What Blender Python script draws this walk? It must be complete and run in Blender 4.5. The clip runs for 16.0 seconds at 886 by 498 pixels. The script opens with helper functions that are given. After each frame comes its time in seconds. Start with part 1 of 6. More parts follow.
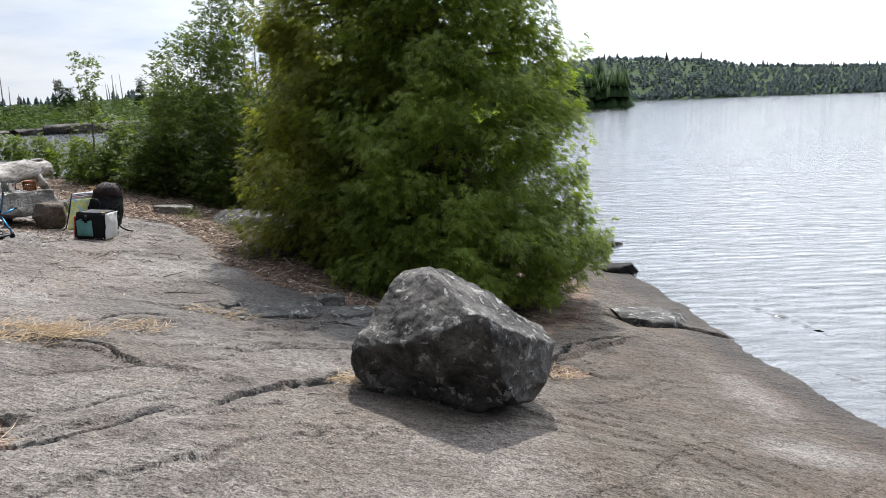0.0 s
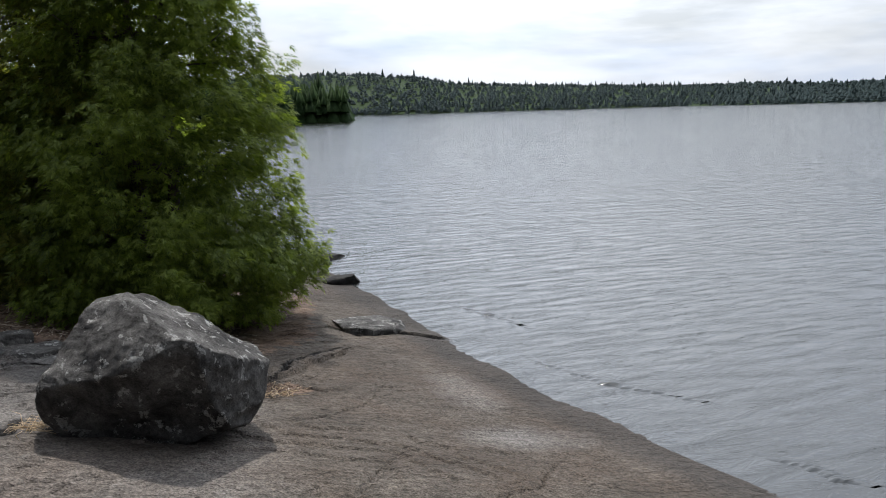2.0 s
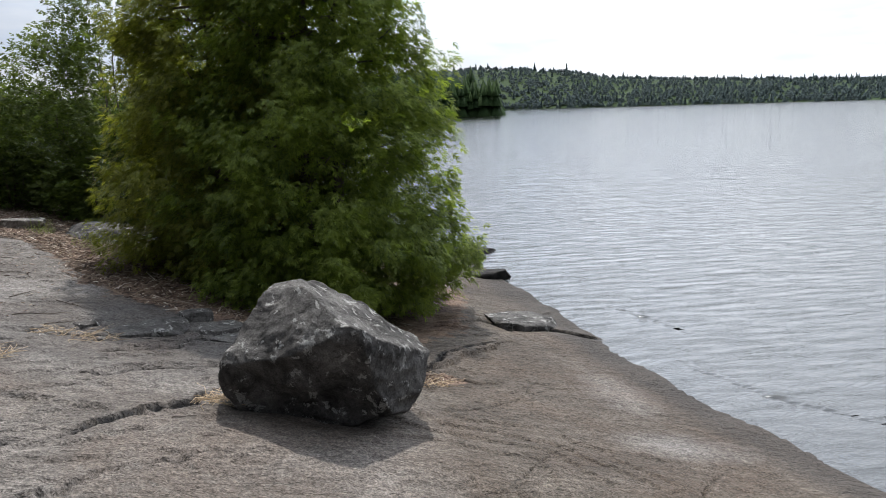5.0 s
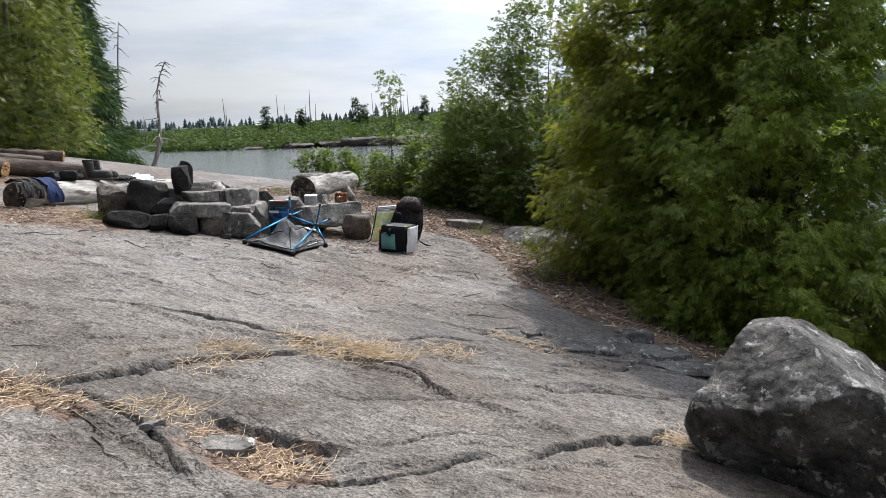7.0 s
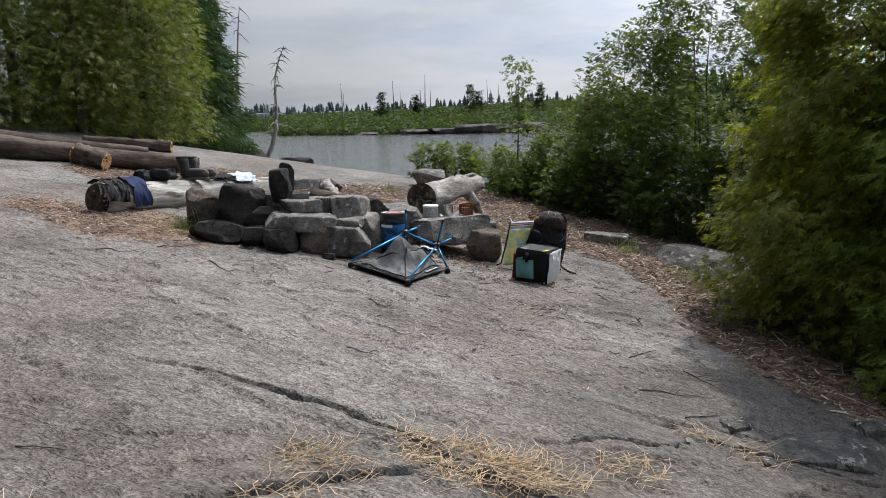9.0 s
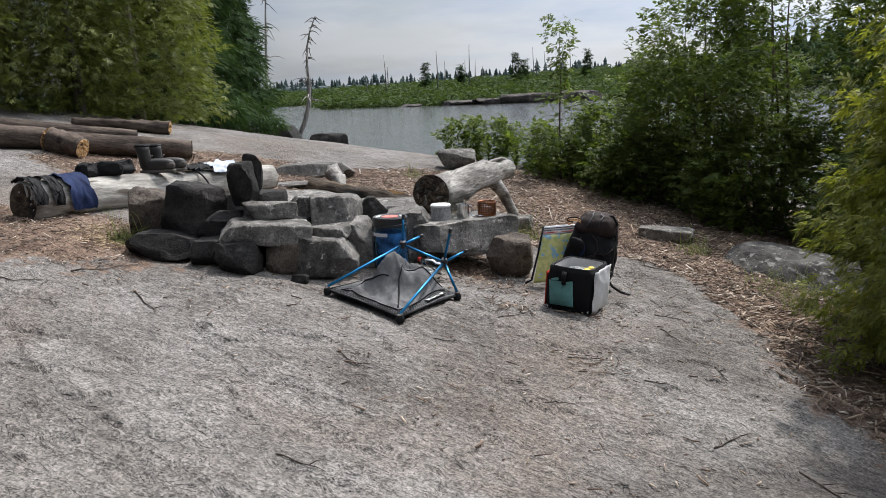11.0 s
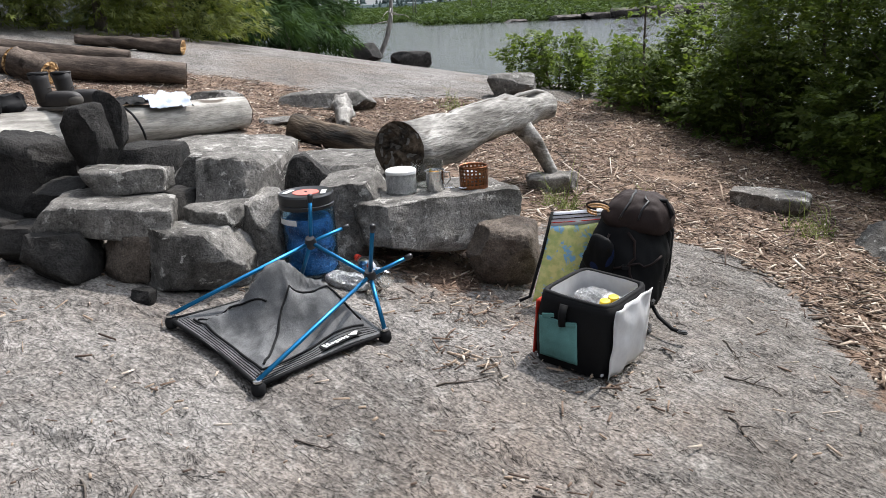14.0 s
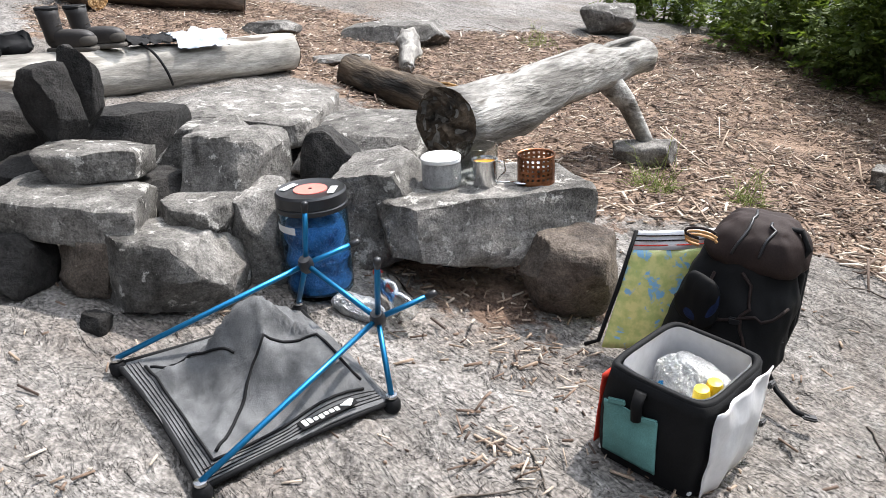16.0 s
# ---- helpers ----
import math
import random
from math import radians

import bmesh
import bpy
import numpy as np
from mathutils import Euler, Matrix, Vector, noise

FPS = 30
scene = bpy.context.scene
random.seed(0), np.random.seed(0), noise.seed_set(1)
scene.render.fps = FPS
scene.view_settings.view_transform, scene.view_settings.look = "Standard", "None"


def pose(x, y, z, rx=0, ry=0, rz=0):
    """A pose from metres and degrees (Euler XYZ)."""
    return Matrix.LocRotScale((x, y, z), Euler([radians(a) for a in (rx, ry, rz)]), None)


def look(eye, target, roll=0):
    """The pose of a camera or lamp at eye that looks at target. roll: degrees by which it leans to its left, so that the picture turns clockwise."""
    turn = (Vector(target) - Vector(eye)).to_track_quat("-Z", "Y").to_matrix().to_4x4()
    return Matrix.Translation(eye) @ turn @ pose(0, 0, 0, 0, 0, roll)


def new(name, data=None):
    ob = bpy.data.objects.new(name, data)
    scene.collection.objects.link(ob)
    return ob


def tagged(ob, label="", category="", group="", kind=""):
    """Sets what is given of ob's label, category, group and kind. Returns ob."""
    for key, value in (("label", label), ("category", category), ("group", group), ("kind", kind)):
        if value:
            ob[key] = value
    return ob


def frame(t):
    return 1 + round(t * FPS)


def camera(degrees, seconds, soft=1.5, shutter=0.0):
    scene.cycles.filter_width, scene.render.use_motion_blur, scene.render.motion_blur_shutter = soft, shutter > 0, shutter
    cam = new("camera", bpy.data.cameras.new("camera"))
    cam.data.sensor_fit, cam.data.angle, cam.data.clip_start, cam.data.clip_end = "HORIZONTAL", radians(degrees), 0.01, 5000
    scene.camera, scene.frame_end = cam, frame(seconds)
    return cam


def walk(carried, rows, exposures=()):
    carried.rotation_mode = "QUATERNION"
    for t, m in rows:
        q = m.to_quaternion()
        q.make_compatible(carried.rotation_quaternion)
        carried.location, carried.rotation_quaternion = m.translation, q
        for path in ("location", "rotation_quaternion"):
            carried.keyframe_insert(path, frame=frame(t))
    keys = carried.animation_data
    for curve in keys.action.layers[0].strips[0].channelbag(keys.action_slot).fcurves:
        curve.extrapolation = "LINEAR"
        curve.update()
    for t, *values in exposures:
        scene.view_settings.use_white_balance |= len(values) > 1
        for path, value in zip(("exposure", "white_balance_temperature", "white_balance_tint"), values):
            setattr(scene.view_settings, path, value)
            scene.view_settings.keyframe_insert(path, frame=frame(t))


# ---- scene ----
cam = camera(59.8, 16.0, soft=0.9)
METRES, EYE, TILT, LEAN, TURN = 7.2, 1.4, -10.6, 2.0, 0.0
ROWS = [
    (0.0, 0.0, 0.0, 0.0, 0.0, 0.0, -0.0),
    (0.5, 0.0048, 0.001, 0.0005, -4.09, 0.11, 0.67),
    (1.0, 0.0084, 0.002, 0.0002, -9.63, 0.44, 1.91),
    (1.5, 0.0133, 0.0025, -0.0004, -14.49, 0.54, 2.56),
    (2.0, 0.0172, 0.004, -0.0007, -19.88, 0.46, 3.39),
    (2.5, 0.0188, 0.0028, -0.0006, -24.38, 0.41, 3.92),
    (3.0, 0.0189, -0.0006, -0.0002, -26.37, 0.28, 4.44),
    (5.5, -0.0084, 0.0111, 0.0031, -1.99, 0.42, -0.12),
    (6.0, -0.0268, 0.0262, 0.0073, 5.24, 0.31, -1.54),
    (6.5, -0.045, 0.039, 0.0102, 12.7, 0.76, -2.72),
    (7.0, -0.0623, 0.0665, 0.0134, 19.32, 0.48, -3.44),
    (7.5, -0.0874, 0.1035, 0.0239, 24.01, -0.23, -4.42),
    (8.0, -0.1268, 0.1389, 0.0358, 26.53, -0.75, -4.19),
    (8.5, -0.1529, 0.1905, 0.0438, 26.78, -0.75, -4.07),
    (9.0, -0.1774, 0.2442, 0.0586, 27.42, -1.12, -5.46),
    (11.5, -0.2584, 0.5073, 0.1081, 31.89, -3.99, -4.44),
    (12.0, -0.2621, 0.5626, 0.1199, 33.21, -4.51, -4.47),
    (12.5, -0.2785, 0.6157, 0.1226, 34.61, -5.58, -4.34),
    (13.0, -0.2912, 0.6649, 0.1298, 34.58, -4.89, -4.99),
    (13.5, -0.3006, 0.7083, 0.1329, 36.58, -6.54, -5.19),
    (14.0, -0.3162, 0.7334, 0.1333, 38.77, -10.19, -5.33),
    (14.5, -0.3462, 0.7635, 0.1416, 40.09, -12.32, -5.96),
    (15.0, -0.3618, 0.7887, 0.1499, 39.44, -13.92, -6.46),
    (15.5, -0.3713, 0.8227, 0.158, 42.39, -15.11, -6.58),
    (16.0, -0.3783, 0.8374, 0.1594, 45.83, -16.78, -6.41),
]
EXPOSURES = [(0.0, 0.25), (0.8, 0.02), (1.5, -0.2), (2.0, -0.52), (2.5, -0.85), (3.2, -0.95), (5.3, -0.02), (6.0, 0.17), (6.5, 0.25), (7.5, 0.05), (8.5, -0.18), (9.2, -0.2), (11.3, -0.12), (13.0, 0.0), (14.0, 0.2), (15.0, 0.38), (16.0, 0.6)]
walk(cam, [(t, pose(0, 0, EYE, TILT, LEAN, TURN) @ pose(METRES * x, METRES * y, METRES * z, 90 + pitch, roll, yaw)) for t, x, y, z, yaw, pitch, roll in ROWS], EXPOSURES)

from mathutils.bvhtree import BVHTree

# ---- world and sun ----
SUN_ELEVATION, SUN_AZIMUTH = 57.0, -5.0  # azimuth: degrees to the left of straight ahead
WATER = -0.95


def node(tree, kind, x=0, **values):
    n = tree.nodes.new(kind)
    n.location = (x, 0)
    for key, v in values.items():
        n.inputs[key.replace("_", " ")].default_value = v
    return n


def ramp(tree, source, stops):
    r = tree.nodes.new("ShaderNodeValToRGB")
    while len(r.color_ramp.elements) < len(stops):
        r.color_ramp.elements.new(0.5)
    for e, (p, c) in zip(r.color_ramp.elements, stops):
        e.position, e.color = p, (c, c, c, 1) if isinstance(c, (int, float)) else (*c, 1)
    tree.links.new(source, r.inputs[0])
    return r.outputs[0]


def mix(tree, fac, a, b, blend="MIX"):
    m = tree.nodes.new("ShaderNodeMix")
    m.data_type, m.blend_type = "RGBA", blend
    for sock, v in ((m.inputs[0], fac), (m.inputs[6], a), (m.inputs[7], b)):
        if isinstance(v, (int, float)):
            sock.default_value = v
        elif isinstance(v, tuple):
            sock.default_value = (*v, 1)
        else:
            tree.links.new(v, sock)
    return m.outputs[2]


def noise_of(tree, vector, scale, detail=4.0, rough=0.55, distort=0.0):
    n = node(tree, "ShaderNodeTexNoise", Scale=scale, Detail=detail, Roughness=rough, Distortion=distort)
    if vector is not None:
        tree.links.new(vector, n.inputs["Vector"])
    return n.outputs["Fac"]


world = bpy.data.worlds.new("overcast_sky")
scene.world = world
world.use_nodes = True
wt = world.node_tree
wt.nodes.clear()
sky = wt.nodes.new("ShaderNodeTexSky")
sky.sky_type, sky.sun_disc = "NISHITA", False
sky.sun_elevation, sky.sun_rotation = radians(SUN_ELEVATION), radians(-SUN_AZIMUTH)
sky.dust_density = 2.0
coord = wt.nodes.new("ShaderNodeTexCoord")
stretch = wt.nodes.new("ShaderNodeMapping")
stretch.inputs["Scale"].default_value = (1.0, 1.0, 5.0)
wt.links.new(coord.outputs["Generated"], stretch.inputs["Vector"])
clouds = noise_of(wt, stretch.outputs["Vector"], 2.3, 6.0, 0.55, 0.3)
cover = ramp(wt, clouds, [(0.3, 0.45), (0.52, 0.9), (0.7, 1.0)])
shade = ramp(wt, noise_of(wt, stretch.outputs["Vector"], 3.1, 5.0), [(0.32, (4.2, 4.9, 6.2)), (0.58, (6.2, 6.5, 7.0))])
# thin cloud glows round the sun, most where it is thinnest, over the open lake, and dims away from it
a, e = radians(SUN_AZIMUTH - 24), radians(SUN_ELEVATION - 6)
sunward = wt.nodes.new("ShaderNodeVectorMath")
sunward.operation = "DOT_PRODUCT"
sunward.inputs[1].default_value = (-math.sin(a) * math.cos(e), math.cos(a) * math.cos(e), math.sin(e))
wt.links.new(coord.outputs["Generated"], sunward.inputs[0])
spread = wt.nodes.new("ShaderNodeMapRange")
spread.inputs["From Min"].default_value = -1.0
wt.links.new(sunward.outputs["Value"], spread.inputs["Value"])
glow = ramp(wt, spread.outputs[0], [(0.0, 0.04), (0.35, 0.07), (0.5, 0.2), (0.58, 0.5), (0.66, 0.76), (0.74, 1.0), (0.8, 1.35), (0.84, 1.9), (0.9, 3.6), (1.0, 4.8)])
veil = mix(wt, 1.0, shade, mix(wt, 1.0, glow, (1.65, 1.65, 1.65), "MULTIPLY"), "MULTIPLY")
back = node(wt, "ShaderNodeBackground", Strength=0.085)
wt.links.new(mix(wt, cover, sky.outputs[0], veil), back.inputs["Color"])
wout = wt.nodes.new("ShaderNodeOutputWorld")
wt.links.new(back.outputs[0], wout.inputs[0])

sun = new("sun", bpy.data.lights.new("sun", "SUN"))
sun.data.energy, sun.data.angle, sun.data.color = 5.0, radians(1.2), (1.0, 0.955, 0.905)
a, e = radians(SUN_AZIMUTH), radians(SUN_ELEVATION)
sun.matrix_world = look((-math.sin(a) * math.cos(e) * 50, math.cos(a) * math.cos(e) * 50, math.sin(e) * 50), (0, 0, 0))


# ---- materials ----
def blank(name):
    m = bpy.data.materials.new(name)
    m.use_nodes = True
    t = m.node_tree
    return m, t, t.nodes["Principled BSDF"]


def bump(tree, bsdf, height, strength=0.4, distance=0.02, under=None):
    b = node(tree, "ShaderNodeBump", Strength=strength, Distance=distance)
    tree.links.new(height, b.inputs["Height"])
    if under is not None:
        tree.links.new(under, b.inputs["Normal"])
    if bsdf is not None:
        tree.links.new(b.outputs[0], bsdf.inputs["Normal"])
    return b.outputs[0]


def varied(name, dark, light, big=3.0, fine=60.0, rough=0.8, metal=0.0, relief=0.3, depth=0.01, grain=0.35, stretch=(1, 1, 1), spots=None):
    """A surface of two tones that wander over a large and a fine scale, with relief; spots: colour, scale, share."""
    m, t, b = blank(name)
    co = t.nodes.new("ShaderNodeTexCoord")
    mp = t.nodes.new("ShaderNodeMapping")
    mp.inputs["Scale"].default_value = stretch
    t.links.new(co.outputs["Object"], mp.inputs["Vector"])
    v = mp.outputs[0]
    info = t.nodes.new("ShaderNodeObjectInfo")
    large = noise_of(t, v, big, 5.0, 0.6, 0.2)
    small = noise_of(t, v, fine, 4.0, 0.7)
    col = mix(t, ramp(t, large, [(0.38, 0.0), (0.62, 1.0)]), dark, light)
    speck = ramp(t, small, [(0.3, 1.0 - grain), (0.7, 1.0 + grain * 0.4)])
    col = mix(t, 1.0, col, speck, "MULTIPLY")
    if spots:
        sp = ramp(t, noise_of(t, v, spots[1], 3.0, 0.5, 0.4), [(1 - spots[2], 0.0), (1 - spots[2] + 0.05, 1.0)])
        col = mix(t, sp, col, spots[0])
    tone = ramp(t, info.outputs["Random"], [(0.0, 0.86), (1.0, 1.1)])
    col = mix(t, 1.0, col, tone, "MULTIPLY")
    t.links.new(col, b.inputs["Base Color"])
    b.inputs["Roughness"].default_value, b.inputs["Metallic"].default_value = rough, metal
    if not metal and rough > 0.6:
        b.inputs["Specular IOR Level"].default_value = 0.2
    under = bump(t, None, large, relief, depth * 4)
    bump(t, b, small, relief, depth, under)
    return m


def plain(name, colour, rough=0.5, metal=0.0, fine=150.0, relief=0.1, grain=0.12):
    dark = tuple(c * (1 - grain) for c in colour)
    return varied(name, dark, colour, 6.0, fine, rough, metal, relief, 0.002, grain)


def leaf_material(name, dark, light, through_light=0.35, gloss=0.35):
    m, t, b = blank(name)
    geo = t.nodes.new("ShaderNodeNewGeometry")
    co = t.nodes.new("ShaderNodeTexCoord")
    clump = ramp(t, noise_of(t, co.outputs["Object"], 2.2, 3.0), [(0.3, 0.0), (0.7, 1.0)])
    island = ramp(t, geo.outputs["Random Per Island"], [(0.0, 0.0), (1.0, 1.0)])
    col = mix(t, mix(t, 0.5, clump, island), dark, light)
    t.links.new(col, b.inputs["Base Color"])
    b.inputs["Roughness"].default_value, b.inputs["Specular IOR Level"].default_value = 0.6, gloss
    thin = t.nodes.new("ShaderNodeBsdfTranslucent")
    t.links.new(mix(t, 1.0, col, (1.15, 1.2, 0.65), "MULTIPLY"), thin.inputs["Color"])
    both = node(t, "ShaderNodeMixShader", Fac=through_light)
    t.links.new(b.outputs[0], both.inputs[1])
    t.links.new(thin.outputs[0], both.inputs[2])
    t.links.new(both.outputs[0], t.nodes["Material Output"].inputs["Surface"])
    return m


def ground_material():
    """Bare granite with lichen and weathering; needles and wood chips where the litter mask says."""
    m, t, b = blank("granite_ground")
    co = t.nodes.new("ShaderNodeTexCoord")
    v = co.outputs["Object"]
    lit = t.nodes.new("ShaderNodeAttribute")
    lit.attribute_name = "litter"
    dk = t.nodes.new("ShaderNodeAttribute")
    dk.attribute_name = "dark_tone"
    mp = t.nodes.new("ShaderNodeMapping")
    mp.inputs["Scale"].default_value = (1.0, 1.3, 1.0)
    mp.inputs["Rotation"].default_value = (0, 0, radians(-20))
    t.links.new(v, mp.inputs["Vector"])
    large = noise_of(t, mp.outputs[0], 0.9, 6.0, 0.62, 0.5)
    mid = noise_of(t, mp.outputs[0], 7.0, 6.0, 0.7, 0.3)
    small = noise_of(t, v, 85.0, 2.0, 0.5)
    rock = mix(t, ramp(t, large, [(0.36, 0.0), (0.62, 1.0)]), (0.12, 0.104, 0.092), (0.262, 0.244, 0.227))
    rock = mix(t, ramp(t, mid, [(0.38, 0.48), (0.56, 0.0)]), rock, (0.095, 0.088, 0.08))
    rock = mix(t, ramp(t, noise_of(t, v, 0.55, 5.0, 0.65, 0.8), [(0.48, 0.0), (0.68, 0.75)]), rock, (0.19, 0.155, 0.13))
    lichen = ramp(t, noise_of(t, v, 9.0, 8.0, 0.72, 0.5), [(0.54, 0.0), (0.62, 0.25), (0.72, 0.4)])
    rock = mix(t, lichen, rock, (0.3, 0.29, 0.27))
    rock = mix(t, 1.0, rock, ramp(t, small, [(0.36, 0.62), (0.52, 1.0), (0.66, 1.3)]), "MULTIPLY")
    flake = noise_of(t, v, 30.0, 3.0, 0.55, 0.2)
    rock = mix(t, 1.0, rock, ramp(t, flake, [(0.36, 0.7), (0.46, 0.95), (0.58, 1.04), (0.66, 1.24)]), "MULTIPLY")
    # thin scales that flake off: their edges are dark steps
    grain = t.nodes.new("ShaderNodeMapping")
    grain.inputs["Scale"].default_value = (0.7, 1.8, 1.0)
    grain.inputs["Rotation"].default_value = (0, 0, radians(14))
    t.links.new(v, grain.inputs["Vector"])
    sheetlet = noise_of(t, grain.outputs[0], 8.0, 4.0, 0.6, 0.9)
    edges = ramp(t, sheetlet, [(0.395, 1.0), (0.405, 0.45), (0.42, 1.0), (0.485, 1.0), (0.5, 0.4), (0.512, 1.0), (0.575, 1.0), (0.59, 0.42), (0.602, 1.0)])
    patchy = ramp(t, noise_of(t, v, 2.4, 4.0, 0.6), [(0.38, 0.15), (0.6, 1.0)])
    rock = mix(t, patchy, rock, mix(t, 1.0, rock, edges, "MULTIPLY"))
    terrace = ramp(t, sheetlet, [(0.395, 0.0), (0.41, 0.33), (0.485, 0.4), (0.5, 0.7), (0.575, 0.74), (0.59, 1.0)])
    warm = t.nodes.new("ShaderNodeAttribute")
    warm.attribute_name = "weathered"
    rock = mix(t, warm.outputs["Fac"], rock, mix(t, 1.0, rock, (0.54, 0.49, 0.43), "MULTIPLY"))
    # darkens joints, wet shore and the hollow, where tree shade is coloured in too
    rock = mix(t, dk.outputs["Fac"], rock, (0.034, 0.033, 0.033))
    soil = mix(t, ramp(t, noise_of(t, v, 5.0, 6.0, 0.7), [(0.35, 0.0), (0.65, 1.0)]), (0.085, 0.053, 0.038), (0.26, 0.18, 0.13))
    soil = mix(t, 1.0, soil, ramp(t, noise_of(t, v, 55.0, 4.0, 0.8), [(0.3, 0.35), (0.7, 1.5)]), "MULTIPLY")
    ragged = t.nodes.new("ShaderNodeMath")
    ragged.operation = "ADD"
    t.links.new(lit.outputs["Fac"], ragged.inputs[0])
    wander = ramp(t, noise_of(t, v, 6.0, 5.0, 0.7), [(0.2, 0.0), (0.8, 0.7)])
    t.links.new(wander, ragged.inputs[1])
    edge = ramp(t, ragged.outputs[0], [(0.72, 0.0), (0.86, 1.0)])
    t.links.new(mix(t, edge, rock, soil), b.inputs["Base Color"])
    b.inputs["Roughness"].default_value, b.inputs["Specular IOR Level"].default_value = 0.85, 0.25
    u = bump(t, None, large, 0.4, 0.08)
    u = bump(t, None, mid, 0.55, 0.03, u)
    u = bump(t, None, terrace, 0.9, 0.034, u)
    u = bump(t, None, flake, 0.9, 0.02, u)
    bump(t, b, small, 0.7, 0.006, u)
    return m


def water_material():
    m, t, b = blank("lake_water")
    co = t.nodes.new("ShaderNodeTexCoord")
    mp = t.nodes.new("ShaderNodeMapping")
    mp.inputs["Rotation"].default_value = (0, 0, radians(-32))
    mp.inputs["Scale"].default_value = (0.45, 1.5, 1.0)
    t.links.new(co.outputs["Object"], mp.inputs["Vector"])
    swell = noise_of(t, mp.outputs[0], 1.1, 2.0, 0.45, 0.5)
    ripple = noise_of(t, mp.outputs[0], 4.2, 5.0, 0.62, 0.8)
    t.links.new(ramp(t, noise_of(t, co.outputs["Object"], 0.02, 3.0), [(0.35, (0.034, 0.037, 0.038)), (0.65, (0.05, 0.053, 0.053))]), b.inputs["Base Color"])
    b.inputs["Roughness"].default_value = 0.07
    b.inputs["IOR"].default_value = 1.44
    u = bump(t, None, swell, 0.36, 0.085)
    bump(t, b, ripple, 0.65, 0.035, u)
    return m


GROUND = ground_material()
LAKE = water_material()
def rock_material(name, dark, light, lichen=(0.4, 0.395, 0.37), share=0.42, relief=0.8):
    """Broken granite: crystals, weather stains, crisp lichen scabs and a pitted face."""
    m, t, b = blank(name)
    co = t.nodes.new("ShaderNodeTexCoord")
    info = t.nodes.new("ShaderNodeObjectInfo")
    shift = t.nodes.new("ShaderNodeVectorMath")
    shift.operation = "MULTIPLY_ADD"
    shift.inputs[1].default_value = (7.0, 5.0, 3.0)
    own = t.nodes.new("ShaderNodeCombineXYZ")
    for k in range(3):
        t.links.new(info.outputs["Random"], own.inputs[k])
    t.links.new(own.outputs[0], shift.inputs[0])
    t.links.new(co.outputs["Object"], shift.inputs[2])
    v = shift.outputs[0]
    dark_tone = noise_of(t, v, 4.0, 7.0, 0.68, 0.3)
    pits = noise_of(t, v, 24.0, 6.0, 0.75, 0.4)
    crystal = noise_of(t, v, 130.0, 3.0, 0.7)
    col = mix(t, ramp(t, dark_tone, [(0.34, 0.0), (0.66, 1.0)]), dark, light)
    col = mix(t, 1.0, col, ramp(t, pits, [(0.34, 0.45), (0.5, 1.0), (0.66, 1.25)]), "MULTIPLY")
    scab = ramp(t, noise_of(t, v, 11.0, 8.0, 0.7, 0.3), [(1 - share, 0.0), (1 - share + 0.025, 0.85)])
    col = mix(t, scab, col, lichen)
    col = mix(t, 1.0, col, ramp(t, crystal, [(0.32, 0.55), (0.68, 1.3)]), "MULTIPLY")
    col = mix(t, 1.0, col, ramp(t, info.outputs["Random"], [(0.0, 0.82), (1.0, 1.12)]), "MULTIPLY")
    t.links.new(col, b.inputs["Base Color"])
    b.inputs["Roughness"].default_value, b.inputs["Specular IOR Level"].default_value = 0.85, 0.25
    u = bump(t, None, dark_tone, relief * 0.6, 0.04)
    u = bump(t, None, pits, relief, 0.022, u)
    bump(t, b, crystal, relief, 0.005, u)
    return m


STONE = rock_material("grey_fieldstone", (0.06, 0.055, 0.049), (0.29, 0.272, 0.25), (0.46, 0.44, 0.405), share=0.42)
BOULDER = rock_material("lichened_boulder_granite", (0.022, 0.02, 0.019), (0.19, 0.18, 0.168), share=0.43, relief=1.0)
SOOT = rock_material("sooty_stone", (0.01, 0.0095, 0.009), (0.045, 0.041, 0.038), (0.06, 0.056, 0.052), 0.34)
BROWNSTONE = rock_material("brown_fieldstone", (0.05, 0.039, 0.032), (0.17, 0.138, 0.112), (0.3, 0.26, 0.22), 0.36)
DARKSHORE = varied("dark_shore_rock", (0.05, 0.045, 0.042), (0.13, 0.115, 0.105), 0.6, 4.0, 0.9, relief=0.8, depth=0.2, grain=0.5)


# ---- mesh helpers ----
def np_mesh(name, verts, faces):
    """A mesh from arrays: verts n x 3, faces m x k."""
    verts, faces = np.asarray(verts, dtype=np.float32), np.asarray(faces, dtype=np.int32)
    me = bpy.data.meshes.new(name)
    k = faces.shape[1]
    me.vertices.add(len(verts))
    me.vertices.foreach_set("co", verts.ravel())
    me.loops.add(faces.size)
    me.loops.foreach_set("vertex_index", faces.ravel())
    me.polygons.add(len(faces))
    me.polygons.foreach_set("loop_start", np.arange(0, faces.size, k, dtype=np.int32))
    me.update(calc_edges=True)
    me.validate()
    return me


def smooth(me, on=True):
    me.polygons.foreach_set("use_smooth", np.full(len(me.polygons), on))
    return me


def place(name, me, material, parent=None, m=None, label=""):
    ob = new(name, me)
    if material is not None:
        me.materials.clear()
        me.materials.append(material)
    if m is not None:
        ob.matrix_basis = m
    if parent is not None:
        ob.parent = parent
    return tagged(ob, label)


def part(name, bm, material, parent, label="", soft=False):
    me = bpy.data.meshes.new(name)
    bm.to_mesh(me)
    bm.free()
    if soft:
        smooth(me)
    return place(name, me, material, parent, label=label)


